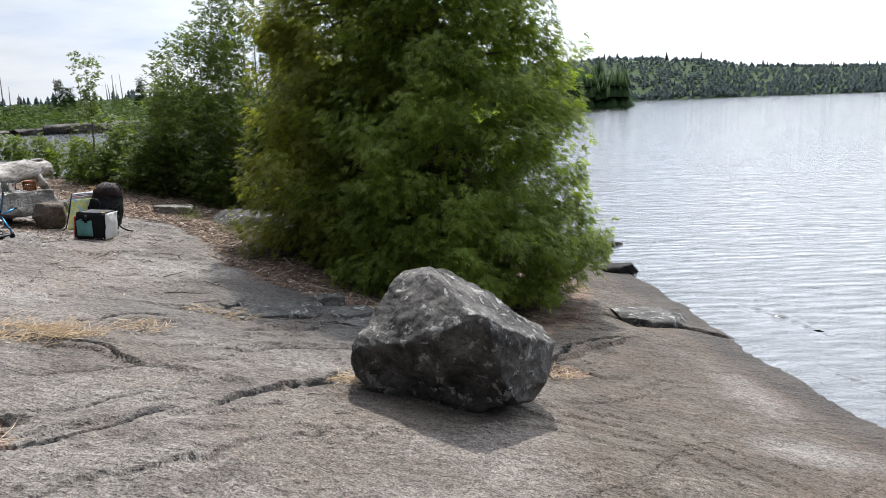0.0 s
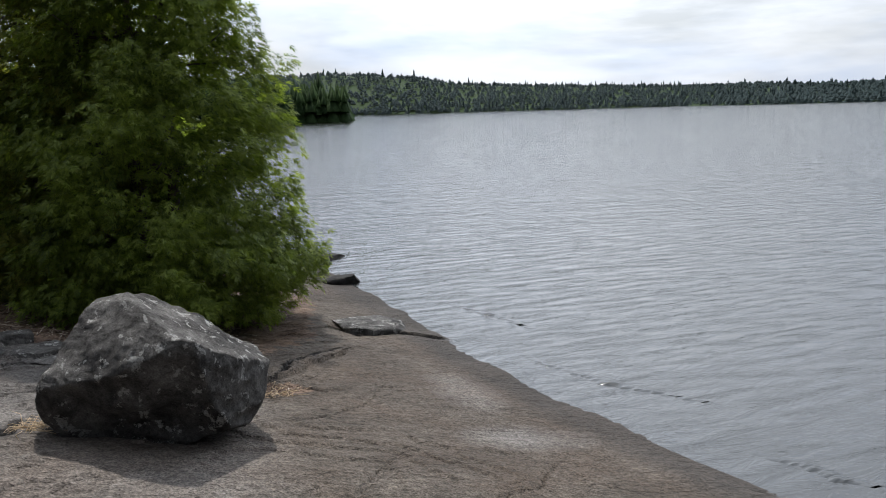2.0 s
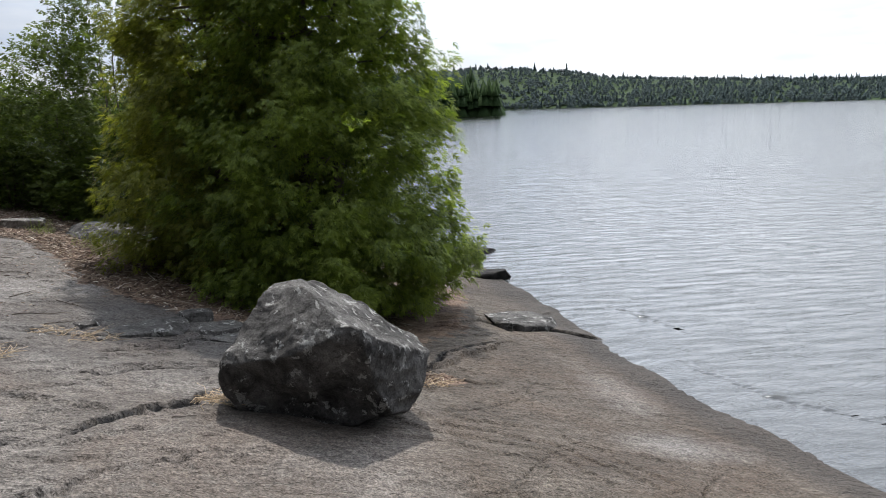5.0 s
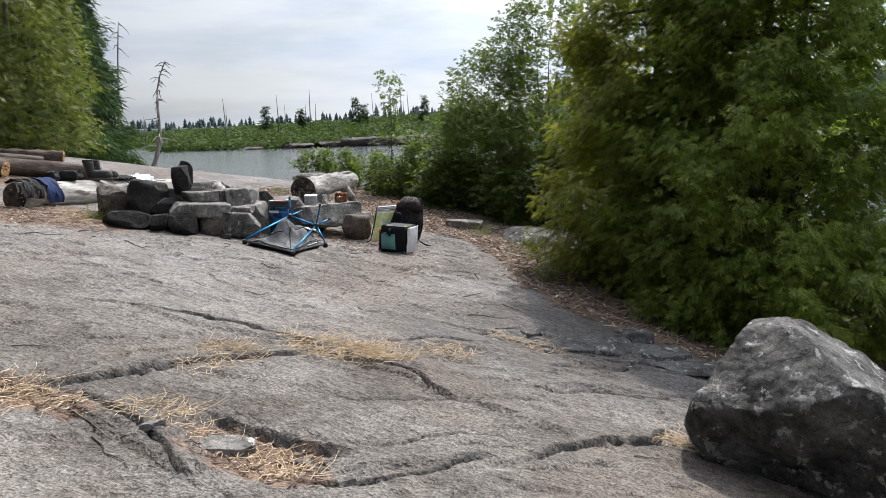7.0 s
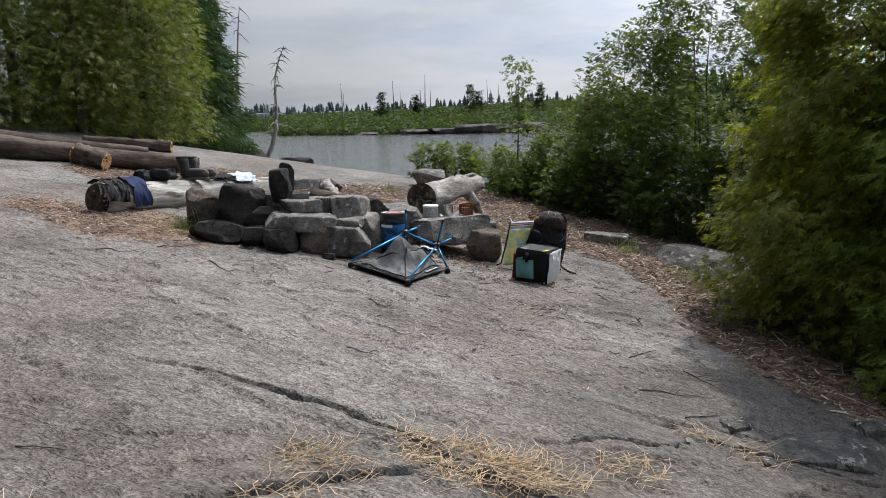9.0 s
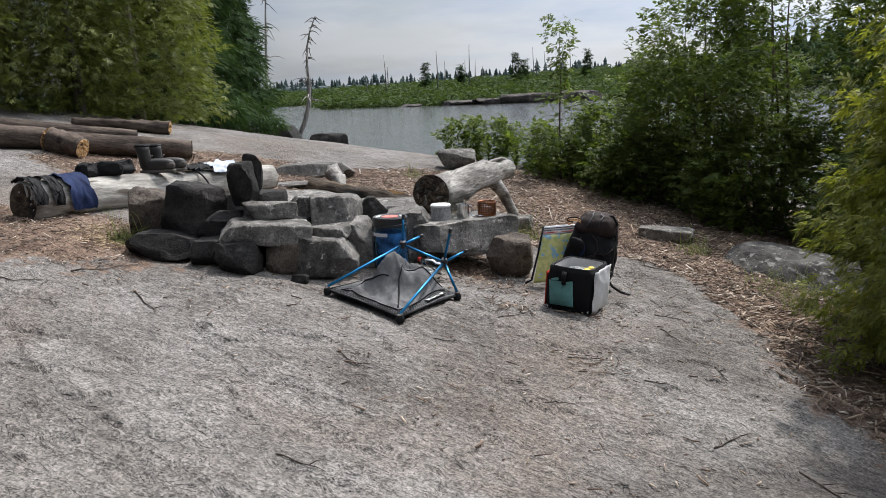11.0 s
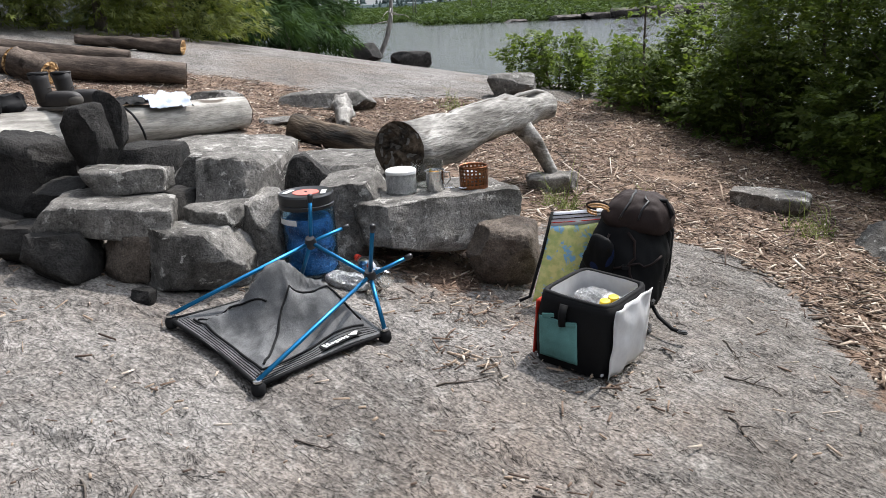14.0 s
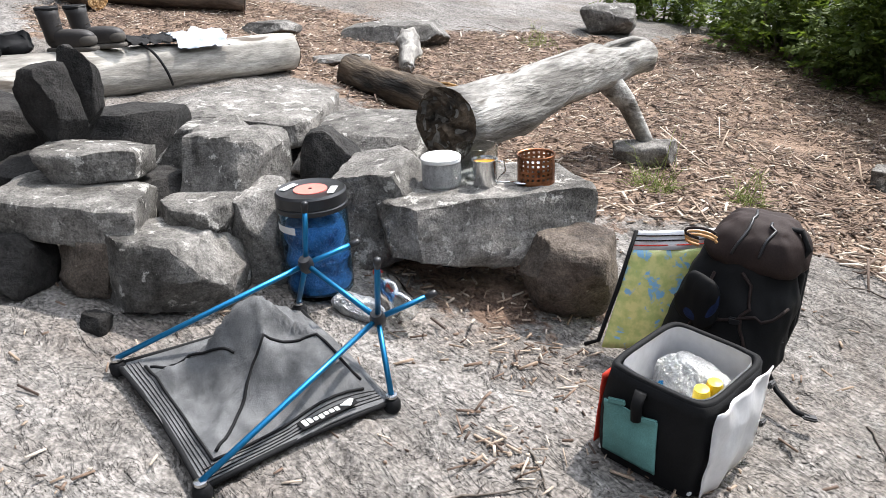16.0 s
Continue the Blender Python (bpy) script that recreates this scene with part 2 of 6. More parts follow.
def scatter(verts, faces, mats, sizes=None):
    """One template set down at many 3 x 4 matrices, as arrays for np_mesh."""
    mats = np.asarray(mats)
    v = np.einsum("nij,vj->nvi", mats[:, :, :3], verts) + mats[:, None, :, 3]
    f = np.asarray(faces)[None] + (np.arange(len(mats)) * len(verts))[:, None, None]
    return v.reshape(-1, 3), f.reshape(-1, np.asarray(faces).shape[1])


def frames_at(points, forward, up, size):
    """3 x 4 matrices whose x is forward, z near up, scaled by size."""
    f = forward / np.linalg.norm(forward, axis=1, keepdims=True)
    s = np.cross(up, f)
    s /= np.linalg.norm(s, axis=1, keepdims=True) + 1e-9
    u = np.cross(f, s)
    m = np.stack([f, s, u], axis=2) * np.asarray(size).reshape(-1, 1, 1)
    return np.concatenate([m, points[:, :, None]], axis=2)


# ---- the ground ----
SWELLS = ((-7, 7, 2.2, 0.131), (-10, 11, 3.0, -0.067), (-5, 11, 2.5, -0.011), (-2.5, 6, 1.5, 0.033), (-3, 9, 2.0, 0.128),
          (0, 4, 2.0, 0.106), (-3, 3, 2.0, 0.092), (2.5, 5, 2.5, -0.098), (-6, 4, 2.0, 0.09))


def height(x, y):
    """The rock's large shape: it falls to the lake on the right and, past a crest, to the bay behind."""
    z = -0.297 - 0.149 * x - 0.027 * y
    for cx, cy, r, h in SWELLS:
        z = z + h * np.exp(-((x - cx) ** 2 + (y - cy) ** 2) / (2 * r * r))
    u = -0.385 * x + 0.923 * y - 16.0
    z = z - 0.15 * np.logaddexp(0, u * 2.0) / 2.0
    far = np.hypot(x + 4, y - 6) - 26
    z = z - 0.1 * np.logaddexp(0, far)
    return np.maximum(z, -4.0 + 0.02 * z)


def near_line(x, y, line):
    """Distance to a polyline, and how far along it (0 to 1)."""
    best, along = np.full(x.shape, 1e9), np.zeros(x.shape)
    n = len(line) - 1
    for i, ((ax, ay), (bx, by)) in enumerate(zip(line, line[1:])):
        dx, dy = bx - ax, by - ay
        t = np.clip(((x - ax) * dx + (y - ay) * dy) / (dx * dx + dy * dy), 0, 1)
        d = np.hypot(x - ax - t * dx, y - ay - t * dy)
        closer = d < best
        best, along = np.where(closer, d, best), np.where(closer, (i + t) / n, along)
    return best, along


def inside(x, y, ring):
    hit = np.zeros(x.shape, dtype=bool)
    for (ax, ay), (bx, by) in zip(ring, ring[1:] + ring[:1]):
        cross = ((ay > y) != (by > y)) & (x < (bx - ax) * (y - ay) / (by - ay + 1e-12) + ax)
        hit ^= cross
    return hit


def margin(x, y, ring):
    """Signed distance to the edge of a patch, positive inside."""
    d, _ = near_line(x, y, ring + ring[:1])
    return np.where(inside(x, y, ring), d, -d)


# joints in the granite: line, half width, depth, lift of the far side
JOINTS = (
    (((-4.3, 4.33), (-3.6, 4.45), (-2.97, 4.5), (-2.6, 4.42)), 0.03, 0.05, 0.02),
    (((-2.6, 4.42), (-2.2, 4.4), (-1.66, 4.19)), 0.032, 0.06, 0.025),
    (((-2.43, 4.92), (-1.95, 5.35), (-1.8, 5.62), (-1.3, 5.75), (-0.6, 5.88)), 0.028, 0.05, 0.02),
    (((-3.5, 3.05), (-3.2, 3.45), (-2.95, 3.95), (-2.7, 4.35)), 0.03, 0.05, 0.02),
    (((-3.42, 3.12), (-2.95, 3.08), (-2.6, 2.93), (-2.3, 2.75)), 0.024, 0.05, 0.03),
    (((-2.6, 3.27), (-2.3, 3.25), (-2.01, 3.3)), 0.04, 0.07, 0.03),
    (((-2.0, 3.0), (-1.76, 3.08), (-1.5, 3.46), (-1.42, 3.6)), 0.03, 0.05, 0.015),
    (((-2.01, 3.36), (-1.75, 3.62), (-1.44, 3.92)), 0.018, 0.025, 0.0),
    (((-1.25, 3.7), (-0.96, 4.12), (-0.62, 4.56)), 0.03, 0.05, 0.02),
    (((-1.66, 4.19), (-1.35, 4.15), (-1.1, 4.05)), 0.012, 0.015, 0.02),
    (((0.7, 5.5), (0.91, 5.95), (1.25, 6.4), (1.67, 6.8)), 0.03, 0.05, 0.04),
    (((1.55, 7.6), (1.85, 7.35), (2.2, 7.5), (2.38, 8.15)), 0.05, 0.1, 0.05),
    (((2.2, 7.5), (2.5, 7.35), (2.75, 7.3)), 0.03, 0.05, 0.02),
    (((-5.6, 5.3), (-4.9, 5.0), (-4.3, 4.9), (-3.9, 5.05)), 0.012, 0.015, 0.01),
    (((-5.2, 3.4), (-4.4, 3.25), (-3.5, 3.05)), 0.02, 0.03, 0.02),
    (((-1.7, 2.6), (-1.1, 3.2), (-0.5, 3.75)), 0.02, 0.02, 0.008),
    (((-2.5, 3.75), (-1.9, 4.05), (-1.3, 4.6)), 0.018, 0.018, 0.008),
    (((-1.5, 4.75), (-1.0, 4.95), (-0.55, 5.3)), 0.022, 0.03, 0.015),
    (((-2.2, 5.6), (-1.6, 5.9), (-1.15, 6.35)), 0.024, 0.03, 0.015),
    (((-1.5, 5.2), (-1.05, 5.6), (-0.85, 6.2)), 0.024, 0.035, 0.02),
    (((0.3, 3.1), (0.9, 3.5), (1.3, 4.2)), 0.018, 0.015, 0.008),
    (((0.75, 4.6), (1.3, 5.0), (1.7, 5.8)), 0.018, 0.015, 0.01),
    (((1.2, 3.2), (1.9, 3.6), (2.3, 4.0)), 0.018, 0.014, 0.008),
    (((-4.9, 5.9), (-4.2, 5.6), (-3.4, 5.7)), 0.016, 0.012, 0.006),
    (((-6.3, 4.6), (-5.6, 4.9), (-5.1, 5.4)), 0.02, 0.02, 0.01),
)
LITTER = [(0.6, 6.3), (-0.4, 6.45), (-1.25, 6.75), (-1.75, 7.0), (-2.2, 7.5), (-2.45, 8.1), (-2.75, 8.55), (-3.1, 9.0), (-3.5, 9.3), (-4.0, 9.45), (-4.5, 9.0), (-4.7, 8.75),
          (-5.2, 9.0), (-5.8, 9.05), (-6.5, 9.15), (-7.2, 9.2), (-8.2, 9.2), (-9.2, 8.1), (-10.4, 8.4), (-10.7, 10.3), (-9.6, 11.0), (-8.4, 11.1), (-7.8, 12.3), (-7.0, 12.9),
          (-6.9, 14.5), (-5, 16), (-3, 15), (0.5, 12), (1.6, 9), (1.3, 7.2)]
PATCHES = ((-6.75, 6.35, 0.75, 0.5), (-4.55, 8.05, 0.35, 0.3), (-2.25, 3.1, 0.28, 0.16), (-3.45, 3.02, 0.3, 0.1), (-7.6, 6.3, 0.6, 0.3), (0.75, 5.4, 0.2, 0.12))


def ground_arrays():
    def axis(lo, hi, fine_lo, fine_hi, step):
        inner = np.arange(fine_lo, fine_hi + step, step)
        out = [inner]
        for start, end, sign in ((fine_hi + step, hi, 1), (fine_lo, lo, -1)):
            p, d, row = start, step, []
            while (p - end) * sign < 0:
                d *= 1.12
                p += sign * d
                row.append(p)
            out.append(np.array(row))
        return np.sort(np.concatenate(out))
    xs, ys = axis(-1500, 1500, -6.6, 3.4, 0.017), axis(-400, 2400, 2.3, 9.0, 0.017)
    return np.meshgrid(xs, ys)


def build_ground():
    gx, gy = ground_arrays()
    gz = height(gx, gy)
    near = (np.abs(gx + 2) < 14) & (gy > -3) & (gy < 20)
    lit = 0.5 + margin(gx, gy, LITTER) * 1.2
    for cx, cy, rx, ry in PATCHES:
        lit = np.maximum(lit, 0.95 - 0.45 * np.hypot((gx - cx) / rx, (gy - cy) / ry))
    lit = np.clip(lit, 0, 1)
    lit = np.where(np.hypot(gx + 5, gy - 9) > 14, 0.0, lit)
    dark_tone = np.zeros(gx.shape)
    # the dark hollow, damp in the seams; some of the cedar's shade is painted in
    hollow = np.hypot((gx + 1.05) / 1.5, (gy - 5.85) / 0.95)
    dark_tone = np.maximum(dark_tone, np.clip(1.35 - hollow, 0, 0.36))
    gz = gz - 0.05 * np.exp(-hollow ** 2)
    shore = gz - WATER
    dark_tone = np.maximum(dark_tone, np.where(near, np.clip(1 - shore / 0.09, 0, 0.55), 0))
    # a stepped edge where the bare tongue of rock breaks off to the litter
    gz = gz + np.where(near, -0.05 * np.clip(margin(gx, gy, LITTER) / 0.25, 0, 1), 0)
    wob_x, wob_y = np.zeros(gx.shape), np.zeros(gx.shape)
    relief, vary = np.zeros(gx.shape), np.full(gx.shape, 0.36)
    for j, i in zip(*np.nonzero(near)):
        x, y = gx[j, i], gy[j, i]
        n1 = noise.noise((x * 1.1, y * 1.7, 3.1))
        n2 = noise.noise((x * 4.3, y * 6.1, 8.7))
        n3 = noise.noise((x * 15, y * 19, 1.7))
        ledge = 3.5 * noise.noise((x * 0.8 + y * 0.3, y * 1.3 - x * 0.5, 5.3)) + 0.5 * n2 + 0.25 * n3
        whole = math.floor(ledge)
        relief[j, i] = 0.03 * n1 + 0.012 * n2 + 0.005 * n3 + 0.016 * (whole + min(1.0, (ledge - whole) * 9)) - 0.016 * ledge
        vary[j, i] = 0.36 + 0.42 * noise.noise((x * 2.3, y * 2.3, 41.0)) + 0.14 * n3
        wob_x[j, i] = 0.07 * noise.noise((x * 2.7, y * 2.7, 17)) + 0.03 * n3
        wob_y[j, i] = 0.09 * noise.noise((x * 2.7, y * 2.7, 31)) + 0.03 * n2
    gz = gz + relief * np.clip((gz - WATER - 0.02) / 0.3, 0.3, 1)
    for line, half, deep, lift in JOINTS:
        d, along = near_line(gx + wob_x, gy + wob_y, line)
        fade = np.clip(np.minimum(along, 1 - along) * 8, 0.25, 1)
        slit = half * np.clip(vary, 0.38, 0.7)
        cut = np.exp(-(d / slit) ** 4) * fade
        (ax, ay), (bx, by) = line[0], line[-1]
        side = np.sign((bx - ax) * (gy + wob_y - ay) - (by - ay) * (gx + wob_x - ax))
        gz = gz - deep * 1.25 * cut + lift * 1.1 * np.exp(-(d / (half * 7)) ** 2) * (side * 0.5 + 0.5) * fade
        dark_tone = np.maximum(dark_tone, np.clip(1.7 * min(1.0, (deep / 0.045) ** 1.5) * fade * np.exp(-(d / (slit * 1.4)) ** 2), 0, 1))
    for cx, cy, rx, ry, deep in ((-2.25, 3.12, 0.3, 0.17, 0.06),):
        r = np.hypot((gx - cx) / rx, (gy - cy) / ry)
        gz = gz - deep * np.clip(1.5 - r, 0, 1) ** 0.6 * (r < 1.5)
    h, w = gx.shape
    idx = np.arange(h * w).reshape(h, w)
    faces = np.stack([idx[:-1, :-1], idx[:-1, 1:], idx[1:, 1:], idx[1:, :-1]], axis=-1).reshape(-1, 4)
    me = smooth(np_mesh("ground", np.stack([gx, gy, gz], axis=-1).reshape(-1, 3), faces))
    wander = 0.5 * np.sin(gx * 1.7 + gy * 0.9) + 0.4 * np.sin(gy * 2.3 - gx)
    weathered = np.where(near, np.clip((gx + 0.12 * gy - 0.35 + 0.25 * wander) * 1.2, 0, 1), 0)
    weathered = np.maximum(weathered, np.where(near, 0.45 * np.clip((5.7 - gy + 0.3 * wander) / 1.6, 0, 1), 0))
    for cx, cy, rx, ry in ((2.28, 4.42, 0.42, 0.22), (2.25, 5.5, 0.25, 0.45)):
        weathered = weathered * np.clip(np.hypot((gx - cx) / rx, (gy - cy) / ry) - 0.35, 0, 1)
    for name, values in (("litter", lit), ("dark_tone", dark_tone), ("weathered", weathered)):
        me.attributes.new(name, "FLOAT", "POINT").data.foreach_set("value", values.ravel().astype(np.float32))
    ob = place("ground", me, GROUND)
    tagged(ob, "bare grey granite shore with cracks, lichen and needle litter", "rock ground", kind="structure")
    return gx, gy, gz


GX, GY, GZ = build_ground()


def ground_z(x, y):
    """Height of the built ground, between its nearest vertices."""
    xs, ys = GX[0], GY[:, 0]
    i = int(np.clip(np.searchsorted(xs, x) - 1, 0, len(xs) - 2))
    j = int(np.clip(np.searchsorted(ys, y) - 1, 0, len(ys) - 2))
    u, v = (x - xs[i]) / (xs[i + 1] - xs[i]), (y - ys[j]) / (ys[j + 1] - ys[j])
    return float((GZ[j, i] * (1 - u) + GZ[j, i + 1] * u) * (1 - v) + (GZ[j + 1, i] * (1 - u) + GZ[j + 1, i + 1] * u) * v)


def build_water():
    me = np_mesh("lake", [(-3000, -900, 0), (3000, -900, 0), (3000, 4000, 0), (-3000, 4000, 0)], [(0, 1, 2, 3)])
    ob = place("lake", me, LAKE, m=pose(0, 0, WATER))
    tagged(ob, "wide grey lake rippled by a light wind", "water", kind="structure")


build_water()


def build_wavelets():
    """Small crests that run in to the rock."""
    for line in (((3.3, 8.6), (3.6, 7.9), (3.75, 7.2)), ((3.2, 6.6), (3.45, 5.8), (3.75, 5.1), (4.1, 4.6)), ((3.75, 3.9), (3.95, 3.4), (4.2, 3.0))):
        v, f = [], []
        n = 150
        for i in range(n):
            t = i / (n - 1) * (len(line) - 1)
            k = min(len(line) - 2, int(t))
            (ax, ay), (bx, by) = line[k], line[k + 1]
            x, y = ax + (bx - ax) * (t - k), ay + (by - ay) * (t - k)
            x += 0.1 * noise.noise((x * 3, y * 3, 2)) + 0.04 * noise.noise((x * 11, y * 11, 5))
            h = 0.02 * math.sin(math.pi * i / (n - 1)) * max(0.0, 0.45 + 0.9 * noise.noise((x * 6, y * 6, 7)) + 0.8 * noise.noise((x * 24, y * 24, 3)))
            for off, up in ((-0.1, -0.01), (-0.04, h * 0.8), (-0.01, h), (0.03, h * 0.5), (0.12, -0.01)):
                v.append((x + off, y, WATER + up))
        for i in range(n - 1):
            for j in range(4):
                f.append((i * 5 + j, i * 5 + j + 1, i * 5 + j + 6, i * 5 + j + 5))
        tagged(place("water_crest", smooth(np_mesh("water_crest", v, f)), LAKE), "small wave crest running onto the rock", "water", kind="structure")


build_wavelets()


# ---- stones ----
def stone_mesh(name, size, seed, box=3.5, cuts=6, rough=0.05, n=16, taper=0.0, planes=(), crisp=True, soften=0):
    """A broken stone: a superellipsoid of the given size, planed by random cuts, roughened. It stands on z = 0."""
    rnd = random.Random(seed)
    verts, faces, at = [], [], {}

    def corner(p):
        key = tuple(round(c * 1000) for c in p)
        if key not in at:
            at[key] = len(verts)
            verts.append(p)
        return at[key]
    step = 2 / n
    for axis in range(3):
        for sign in (-1, 1):
            for i in range(n):
                for j in range(n):
                    quad = []
                    for du, dv in ((0, 0), (1, 0), (1, 1), (0, 1)):
                        p = [0.0, 0.0, 0.0]
                        p[axis], p[(axis + 1) % 3], p[(axis + 2) % 3] = sign, -1 + (i + du) * step, -1 + (j + dv) * step
                        quad.append(corner(tuple(p)))
                    faces.append(quad if sign > 0 else quad[::-1])
    v = np.array(verts)
    cuts, box = (cuts + 5, box * 1.7) if cuts else (0, box)
    v /= (np.abs(v) ** box).sum(axis=1, keepdims=True) ** (1 / box)
    planes = [(np.array(d) / np.linalg.norm(d), off) for d, off in planes]
    for _ in range(cuts):
        d = np.array([rnd.gauss(0, 1), rnd.gauss(0, 1), rnd.gauss(0, 0.6)])
        d /= np.linalg.norm(d)
        planes.append((d, (v @ d).max() * rnd.uniform(0.6, 0.88)))
    for d, off in planes:
        over = np.maximum(v @ d - off, 0)
        v -= over[:, None] * d
    v[:, :2] *= 1 - taper * (v[:, 2:3] * 0.5 + 0.5)
    v -= (v.max(0) + v.min(0)) / 2
    v *= np.array(size) / (v.max(0) - v.min(0))
    quads = np.array(faces)
    for _ in range(soften):
        total, count = np.zeros(v.shape), np.zeros(len(v))
        mid = v[quads].mean(axis=1)
        for c in range(4):
            np.add.at(total, quads[:, c], mid)
            np.add.at(count, quads[:, c], 1)
        v = total / count[:, None]
    amp = rough * min(size)
    lump = 2.2 / min(size)
    for k, p in enumerate(v):
        q = Vector(p) * lump
        off = noise.noise_vector(q + Vector((seed * 1.7, 0, 0))) * amp + noise.noise_vector(q * 3.3) * amp * 0.5 + noise.noise_vector(q * 9.0) * amp * 0.22
        v[k] += off
    v[:, 2] -= v[:, 2].min()
    me = smooth(np_mesh(name, v, faces))
    if crisp:
        me.set_sharp_from_angle(angle=radians(26))
    return me


def stone(name, x, y, z, size, turn=0, lean=(0, 0), seed=1, material=None, label="", group="", sink=0.015, **shape):
    """z None: it stands on the ground, a little sunk."""
    me = stone_mesh(name, size, seed, **shape)
    if z is None:
        z = ground_z(x, y) - sink
    ob = place(name, me, material or STONE, m=pose(x, y, z, lean[0], lean[1], turn))
    return tagged(ob, label, "rock", group)


def build_boulder():
    faces = (((0.48, 0.22, 0.85), 0.66), ((0.08, -0.94, -0.3), 0.66), ((-0.45, -0.7, 0.6), 0.82), ((-1, 0.0, 0.2), 0.82), ((0.5, -0.3, -0.8), 0.93), ((0.9, -0.4, 0.2), 0.84))
    me = stone_mesh("boulder", (1.12, 0.95, 0.83), 5, box=2.5, cuts=0, rough=0.045, n=72, planes=faces, crisp=False, soften=5)
    ob = place("boulder", me, BOULDER, m=pose(-0.02, 4.48, ground_z(0.0, 4.4) - 0.12, 0, 8, -16))
    tagged(ob, "large dark granite boulder with pale lichen on bare rock", "boulder")


build_boulder()


# ---- shapes shared by things ----
def tube_arrays(points, radii, sides=10, lumps=0.0, seed=0, caps=True):
    """A round bar along points, as vertices and quads; lumps roughens its girth."""
    pts = [Vector(p) for p in points]
    verts, faces = [], []
    side = None
    for i, p in enumerate(pts):
        way = (pts[min(i + 1, len(pts) - 1)] - pts[max(i - 1, 0)]).normalized()
        if side is None:
            side = way.orthogonal().normalized()
        side = (side - way * side.dot(way)).normalized()
        other = way.cross(side)
        for k in range(sides):
            a = 2 * math.pi * k / sides
            r = radii[i]
            if lumps:
                r *= 1 + lumps * noise.noise((math.cos(a) * 1.6 + seed, math.sin(a) * 1.6, i * 0.33)) + lumps * 0.5 * noise.noise((math.cos(a) * 5 + seed, math.sin(a) * 5, i * 0.5))
            verts.append(p + side * math.cos(a) * r + other * math.sin(a) * r)
    for i in range(len(pts) - 1):
        for k in range(sides):
            a, b = i * sides + k, i * sides + (k + 1) % sides
            faces.append((a, b, b + sides, a + sides))
    if caps:
        for i, flip in ((0, True), (len(pts) - 1, False)):
            c = len(verts)
            verts.append(pts[i])
            for k in range(0, sides, 2):
                q = (c, i * sides + k, i * sides + (k + 1) % sides, i * sides + (k + 2) % sides)
                faces.append(q[::-1] if flip else q)
    return np.array([tuple(v) for v in verts]), np.array(faces)


def tube(name, points, radii, material, parent=None, sides=10, lumps=0.0, seed=0, label="", m=None):
    if isinstance(radii, (int, float)):
        radii = [radii] * len(points)
    return place(name, smooth(np_mesh(name, *tube_arrays(points, radii, sides, lumps, seed))), material, parent, m, label)


def merged(groups):
    vs, fs, n = [], [], 0
    for v, f in groups:
        vs.append(v)
        fs.append(f + n)
        n += len(v)
    return np.concatenate(vs), np.concatenate(fs)


def curve_points(a, b, sag=0.0, wander=0.0, n=8, seed=0):
    a, b = Vector(a), Vector(b)
    out = []
    for i in range(n):
        t = i / (n - 1)
        p = a.lerp(b, t) + Vector((0, 0, -sag * 4 * t * (1 - t)))
        if wander:
            p += noise.noise_vector((t * 2.5 + seed * 3.1, seed, 0.5)) * wander * min(1, 4 * t)
        out.append(p)
    return out


def empty(name, m, label, category, group=""):
    return tagged(place(name, None, None, m=m), label, category, group)


BARK = varied("grey_brown_bark", (0.07, 0.055, 0.045), (0.19, 0.16, 0.135), 8.0, 60.0, 0.9, relief=0.6, stretch=(1, 1, 0.25))
DEADWOOD = varied("bleached_dead_wood", (0.16, 0.15, 0.14), (0.36, 0.34, 0.31), 8.0, 50.0, 0.85, relief=0.5, stretch=(1, 1, 0.2))
CEDAR = leaf_material("cedar_sprays", (0.048, 0.08, 0.016), (0.33, 0.41, 0.072), 0.52)
YELLOWCEDAR = leaf_material("yellow_cedar_sprays", (0.07, 0.09, 0.016), (0.36, 0.37, 0.07), 0.5)
# cedar green for the left wood, darkened: its shade is put into the colour
SHADECEDAR = leaf_material("shade_toned_cedar_sprays", (0.036, 0.052, 0.013), (0.21, 0.235, 0.052), 0.42)
SHRUB = leaf_material("shrub_leaves", (0.038, 0.06, 0.018), (0.18, 0.24, 0.055), 0.45)
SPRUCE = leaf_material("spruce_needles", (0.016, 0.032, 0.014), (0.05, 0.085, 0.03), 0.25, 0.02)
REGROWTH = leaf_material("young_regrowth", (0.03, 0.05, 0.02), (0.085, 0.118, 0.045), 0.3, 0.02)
# forest green paled to blue-grey: the haze of distance is mixed into the colour
HAZEWOOD = leaf_material("haze_toned_forest", (0.036, 0.054, 0.057), (0.054, 0.078, 0.076), 0.2, 0.02)


# ---- foliage ----
def lobes(table):
    """Flat kite-shaped blades in the xy plane: start, angle, length, width, droop."""
    v, f = [], []
    for x0, ang, ln, wd, droop in table:
        c, s = math.cos(radians(ang)), math.sin(radians(ang))
        n = len(v)
        for u, w in ((0, 0), (0.45, wd / 2), (1, 0), (0.45, -wd / 2)):
            lx, ly = u * ln, w
            v.append((x0 + lx * c - ly * s, lx * s + ly * c, -droop * u * ln))
        f.append((n, n + 1, n + 2, n + 3))
    return np.array(v), np.array(f)


